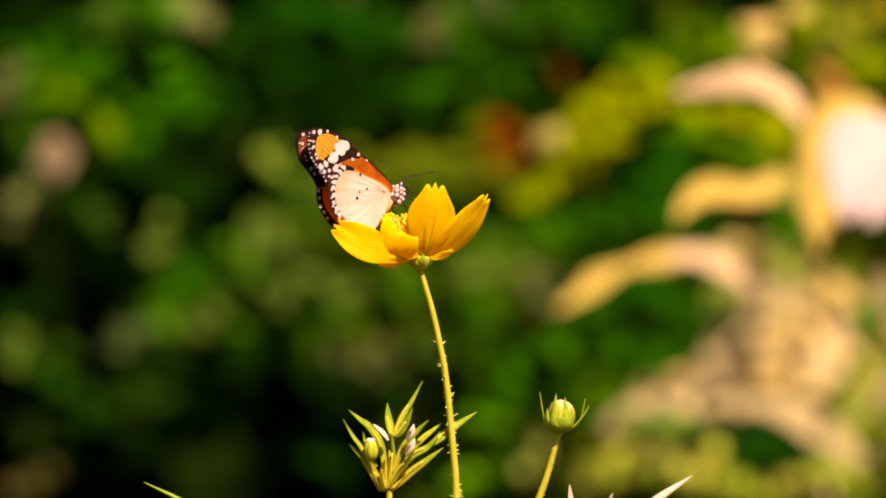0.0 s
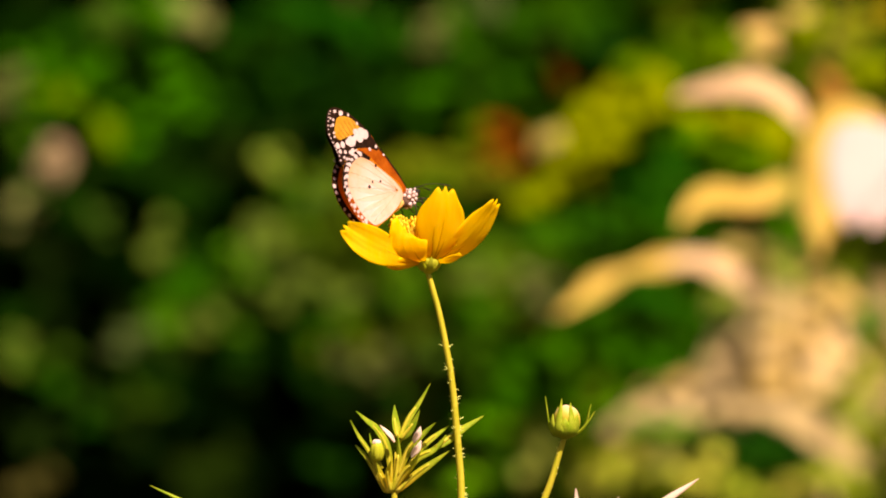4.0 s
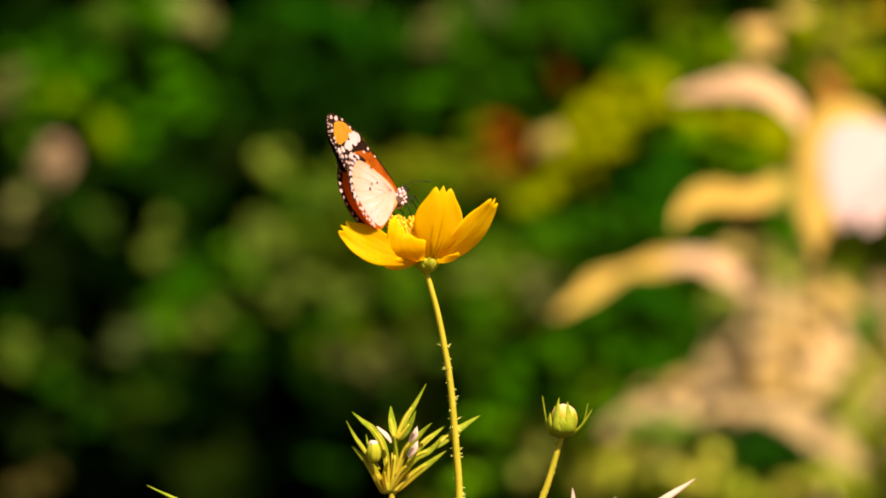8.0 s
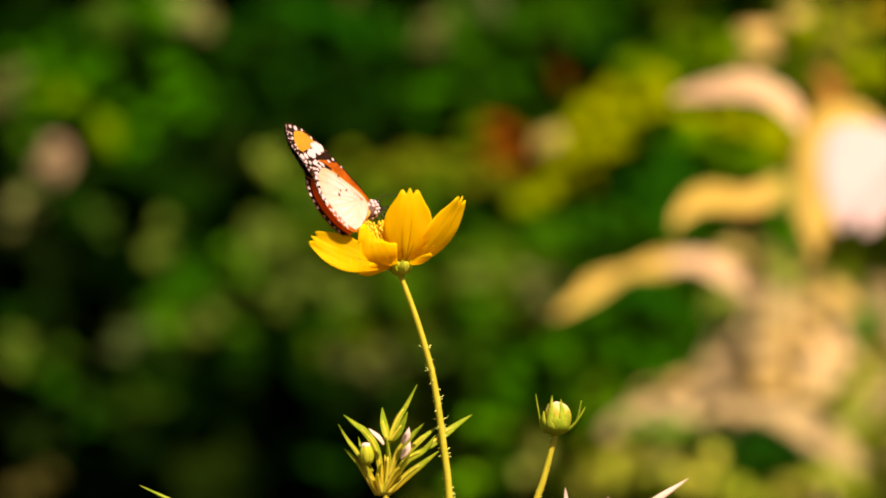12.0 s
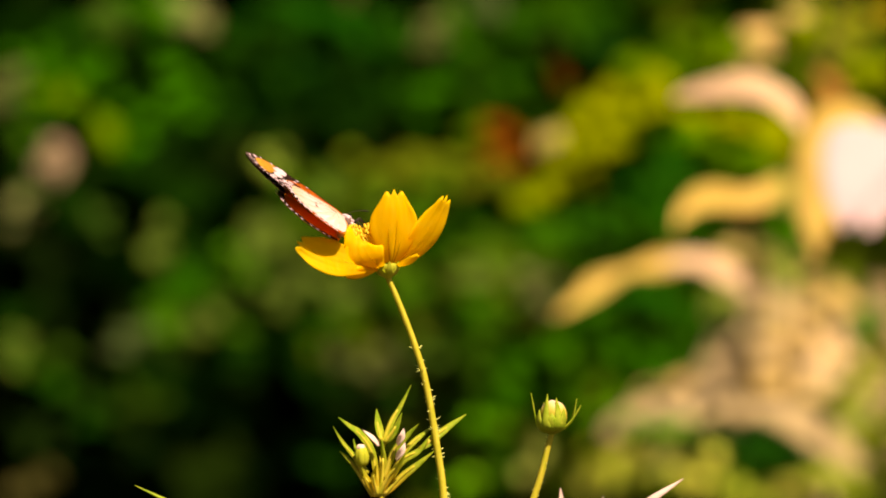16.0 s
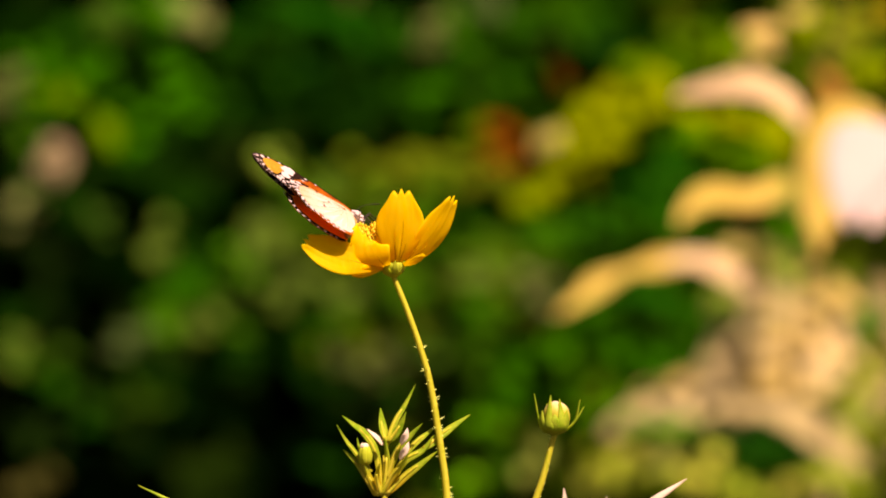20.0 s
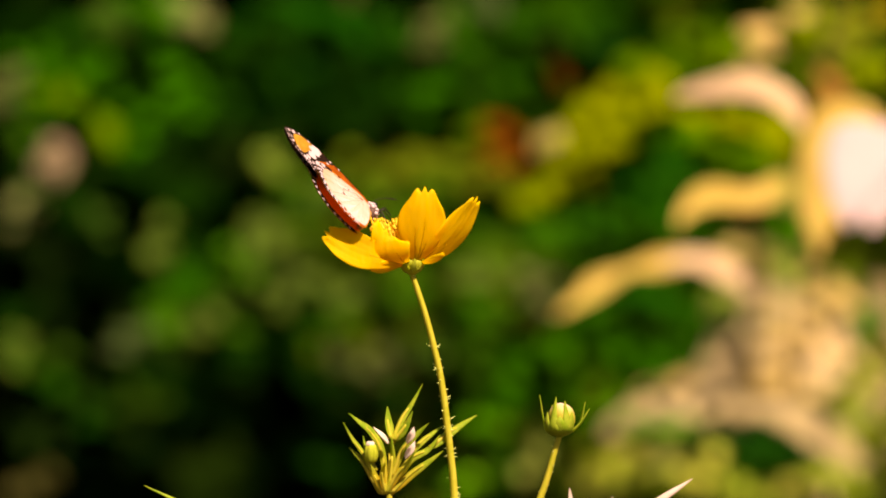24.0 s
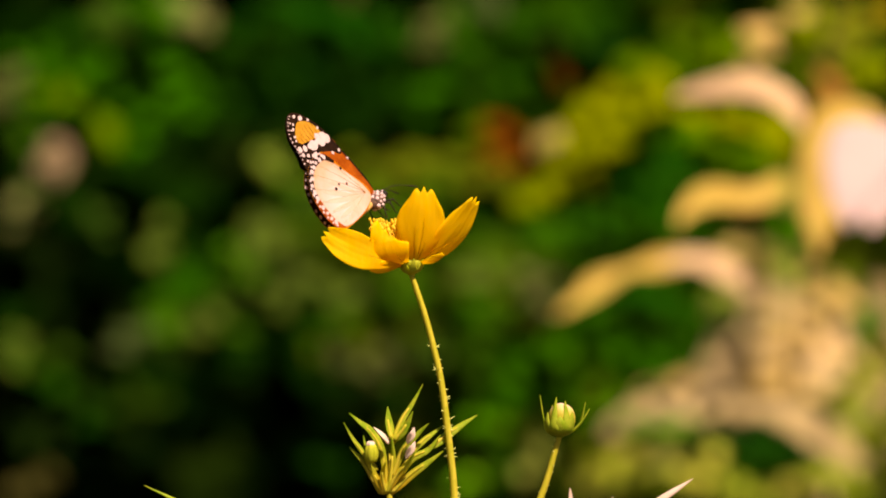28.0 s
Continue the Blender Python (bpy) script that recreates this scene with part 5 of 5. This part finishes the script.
# the butterfly's stand on the flower: seconds, place in the flower's space in millimetres, Euler angles in degrees
PERCH = [(0, -9.5, 4.3, 24.4, -10, -39, 50), (1, -9.3, 4.2, 23.8, -14, -25, 54), (1.2, -9.6, 4.3, 23.7, -14, -27, 54), (1.4, -11.6, 4.3, 22.2, -7, -29, 60), (1.5, -10.6, 4.3, 23.0, -7, -27, 58), (1.8, -8.2, 4.4, 24.4, -10, -24, 49),
         (2, -7.7, 4.3, 24.7, -10, -23, 47), (3, -8.6, 4.3, 24.5, -12, -26, 49), (6, -9.0, 4.1, 24.8, -14, -27, 57), (7, -9.5, 4.0, 24.6, -16, -29, 62)]
PERCH += [(8, -10.9, 3.9, 24.5, -20, -28, 68), (9, -9.5, 3.9, 24.1, -20, -23, 66), (10, -8.7, 4.1, 24.2, -32, -30, 64), (11, -10.3, 4.0, 24.3, -26, -31, 67), (12, -9.5, 3.8, 22.9, -26, -19, 69), (15, -12.7, 3.8, 22.6, -35, -23, 80),
          (16, -13.1, 3.5, 19.9, -43, -11, 83), (17, -12.7, 3.5, 20.2, -41, -11, 85), (18, -12.4, 3.6, 20.5, -42, -14, 83)]
PERCH += [(19, -12.6, 3.6, 20.9, -43, -16, 83), (20, -12.2, 3.7, 20.4, -44, -15, 81), (21, -12.9, 3.6, 20.0, -45, -13, 84), (23.0, -13.1, 3.6, 20.4, -43, -14, 83), (23.5, -10.8, 3.6, 22.1, -17, -21, 64), (23.8, -14.2, 3.7, 21.4, -36, -15, 79),
          (24, -14.2, 3.6, 21.6, -36, -15.3, 80), (24.5, -14.0, 3.8, 21.6, -37, -17, 76), (25, -13.9, 3.7, 22.7, -35, -18, 78), (26, -11.6, 4.0, 20.7, -38, -14, 54), (26.5, -12.0, 4.2, 21.6, -34, -19, 52), (27, -12.4, 4.2, 24.1, -22, -24, 52), (28, -12.2, 4.2, 25.0, -16, -24, 54)]
# how far the right and left wings stand open, in degrees from upright
FLAP = [(0, 2.2, 2.2), (1, 0.3, 0.3), (1.2, -0.2, 1.3), (1.3, 14.3, 36.3), (1.4, 45.3, 58.3), (1.5, 52.3, 56.3), (1.6, 38.3, 24.3), (1.7, 12.3, 2.3), (1.8, -0.2, -0.2), (2, -0.6, -0.6), (3, 1, 1), (6, -0.7, -0.7), (7, 0.3, 0.3), (9, 0.9, 0.9), (10, -0.9, -0.9), (12, -0.9, -0.9), (16, -1.9, -1.9)]
FLAP += [(23, -1.9, -1.9), (23.2, 18.3, 22.3), (23.35, 46.3, 56.3), (23.5, 62.3, 75.3), (23.6, 40.3, 24.3), (23.7, 9.3, 3.3), (23.8, -0.7, -0.7), (24, -0.7, -0.7), (25, -1.7, -1.7), (26, -0.1, -0.1), (27, -1.9, -1.9), (28, -2.1, -2.1)]


# how far the closed left forewing and hind wing lean towards the right ones, in degrees
LEAN = [(0, -3.4, -7), (0.8, 3.5, -3), (2, 4.4, -3), (7, 4.4, -2), (9, 4.4, 1), (10, 4.4, 1), (12, 4.4, 2), (16, 4.4, 0), (20, 4.4, 1), (24, 4.4, 3), (25, 4.4, 2), (26, 4.4, 6), (28, 4.4, 7)]
# how far the large leaves behind give way to the wind: seconds, across and up in millimetres
NOD = [(0, -0.4, 1.0), (2, 0.4, -0.5), (3.5, 0.9, -1.0), (5.5, 0.3, 0.2), (7, 0.1, 0), (7.5, -0.5, -0.4), (8, -1.7, -0.8), (8.5, -3.6, -1.8), (9, -6.6, -3.6), (9.5, -2.0, -0.4), (10, -1.8, -1.4), (10.5, -2.3, -2.2), (11, -3.2, -3.4), (11.5, -3.2, -3.2), (12, -2.4, -2.0), (12.5, -2.3, -1.6)]
NOD += [(14.5, -1.3, -1.5), (16, -1.7, -1.6), (17, -0.6, -0.8), (18, 0, -0.3), (21, 0, -0.3), (23.5, -0.2, -0.6), (28, -0.2, -0.5)]


def between(rows, t):
    """The row at t, straight between its neighbours."""
    for a, b in zip(rows, rows[1:]):
        if a[0] <= t <= b[0]:
            f = (t - a[0]) / (b[0] - a[0])
            return [u + (v - u) * f for u, v in zip(a[1:], b[1:])]
    return list(rows[-1][1:])


def motions():
    sway = [(t, p * MM, q * MM) for t, p, q in SWAY]
    for i, ob in enumerate(stalk_parts):
        walk(ob, [(t, list(stalk_poses(p, q))[i]) for t, p, q in sway])
    walk(head, [(t, head_pose(p, q)) for t, p, q in sway])

    def lean(joint, reach, gain):
        return [(t, pose(*joint, 0, math.degrees(math.atan2(gain * q, reach)), 0)) for t, p, q in sway]

    walk(spray, lean(SPRAY_JOINT, 0.088, 1.0))
    walk(bud_stalk, lean(BUD_JOINT, 0.085, 0.74))
    # the low leaves are carried sideways with the stem
    walk(east, [(t, pose(EAST_JOINT.x + 0.9 * q, EAST_JOINT.y, EAST_JOINT.z)) for t, p, q in sway])
    walk(west, [(t, pose(WEST_JOINT.x + 0.9 * q, WEST_JOINT.y, WEST_JOINT.z)) for t, p, q in sway])
    rows = []
    for t in sorted({r[0] for r in sway} | {r[0] for r in PERCH}):
        p, q = between(sway, t)
        x, y, z, rx, ry, rz = between(PERCH, t)
        rows.append((t, head_pose(p, q) @ pose(x * MM, y * MM, z * MM, rx, ry, rz)))
    walk(butterfly, rows)
    for ob in (right_fore, right_hind):
        walk(ob, [(t, pose(0, -1.8 * MM, 0, a, 0, 0)) for t, a, b in FLAP])
    # closed, the left wings lean against the right ones as far as LEAN says
    flaps = sorted({r[0] for r in FLAP} | {r[0] for r in LEAN})
    fore_rows, hind_rows = [], []
    for t in flaps:
        a, b = between(FLAP, t)
        f, h = between(LEAN, t)
        k = min(1, max(0, (max(a, b) - 4) / 10))
        fore_rows.append((t, pose(0, 1.0 * MM, 0, (a + f) * (1 - k) - b * k, 0, 0)))
        hind_rows.append((t, pose(0, 1.2 * MM, 0, (a + h) * (1 - k) - b * k, 0, 0)))
    walk(left_fore, fore_rows)
    walk(left_hind, hind_rows)

    # the broad-leaved shrub gives way a little in the wind, its large leaves more
    walk(near, [(t, pose(0.4 * x * MM, 0, 0.5 * z * MM)) for t, x, z in NOD])
    for ob in long_leaves[1:5]:
        walk(ob, [(t, pose(0.6 * x * MM, 0, 0.5 * z * MM)) for t, x, z in NOD])


motions()
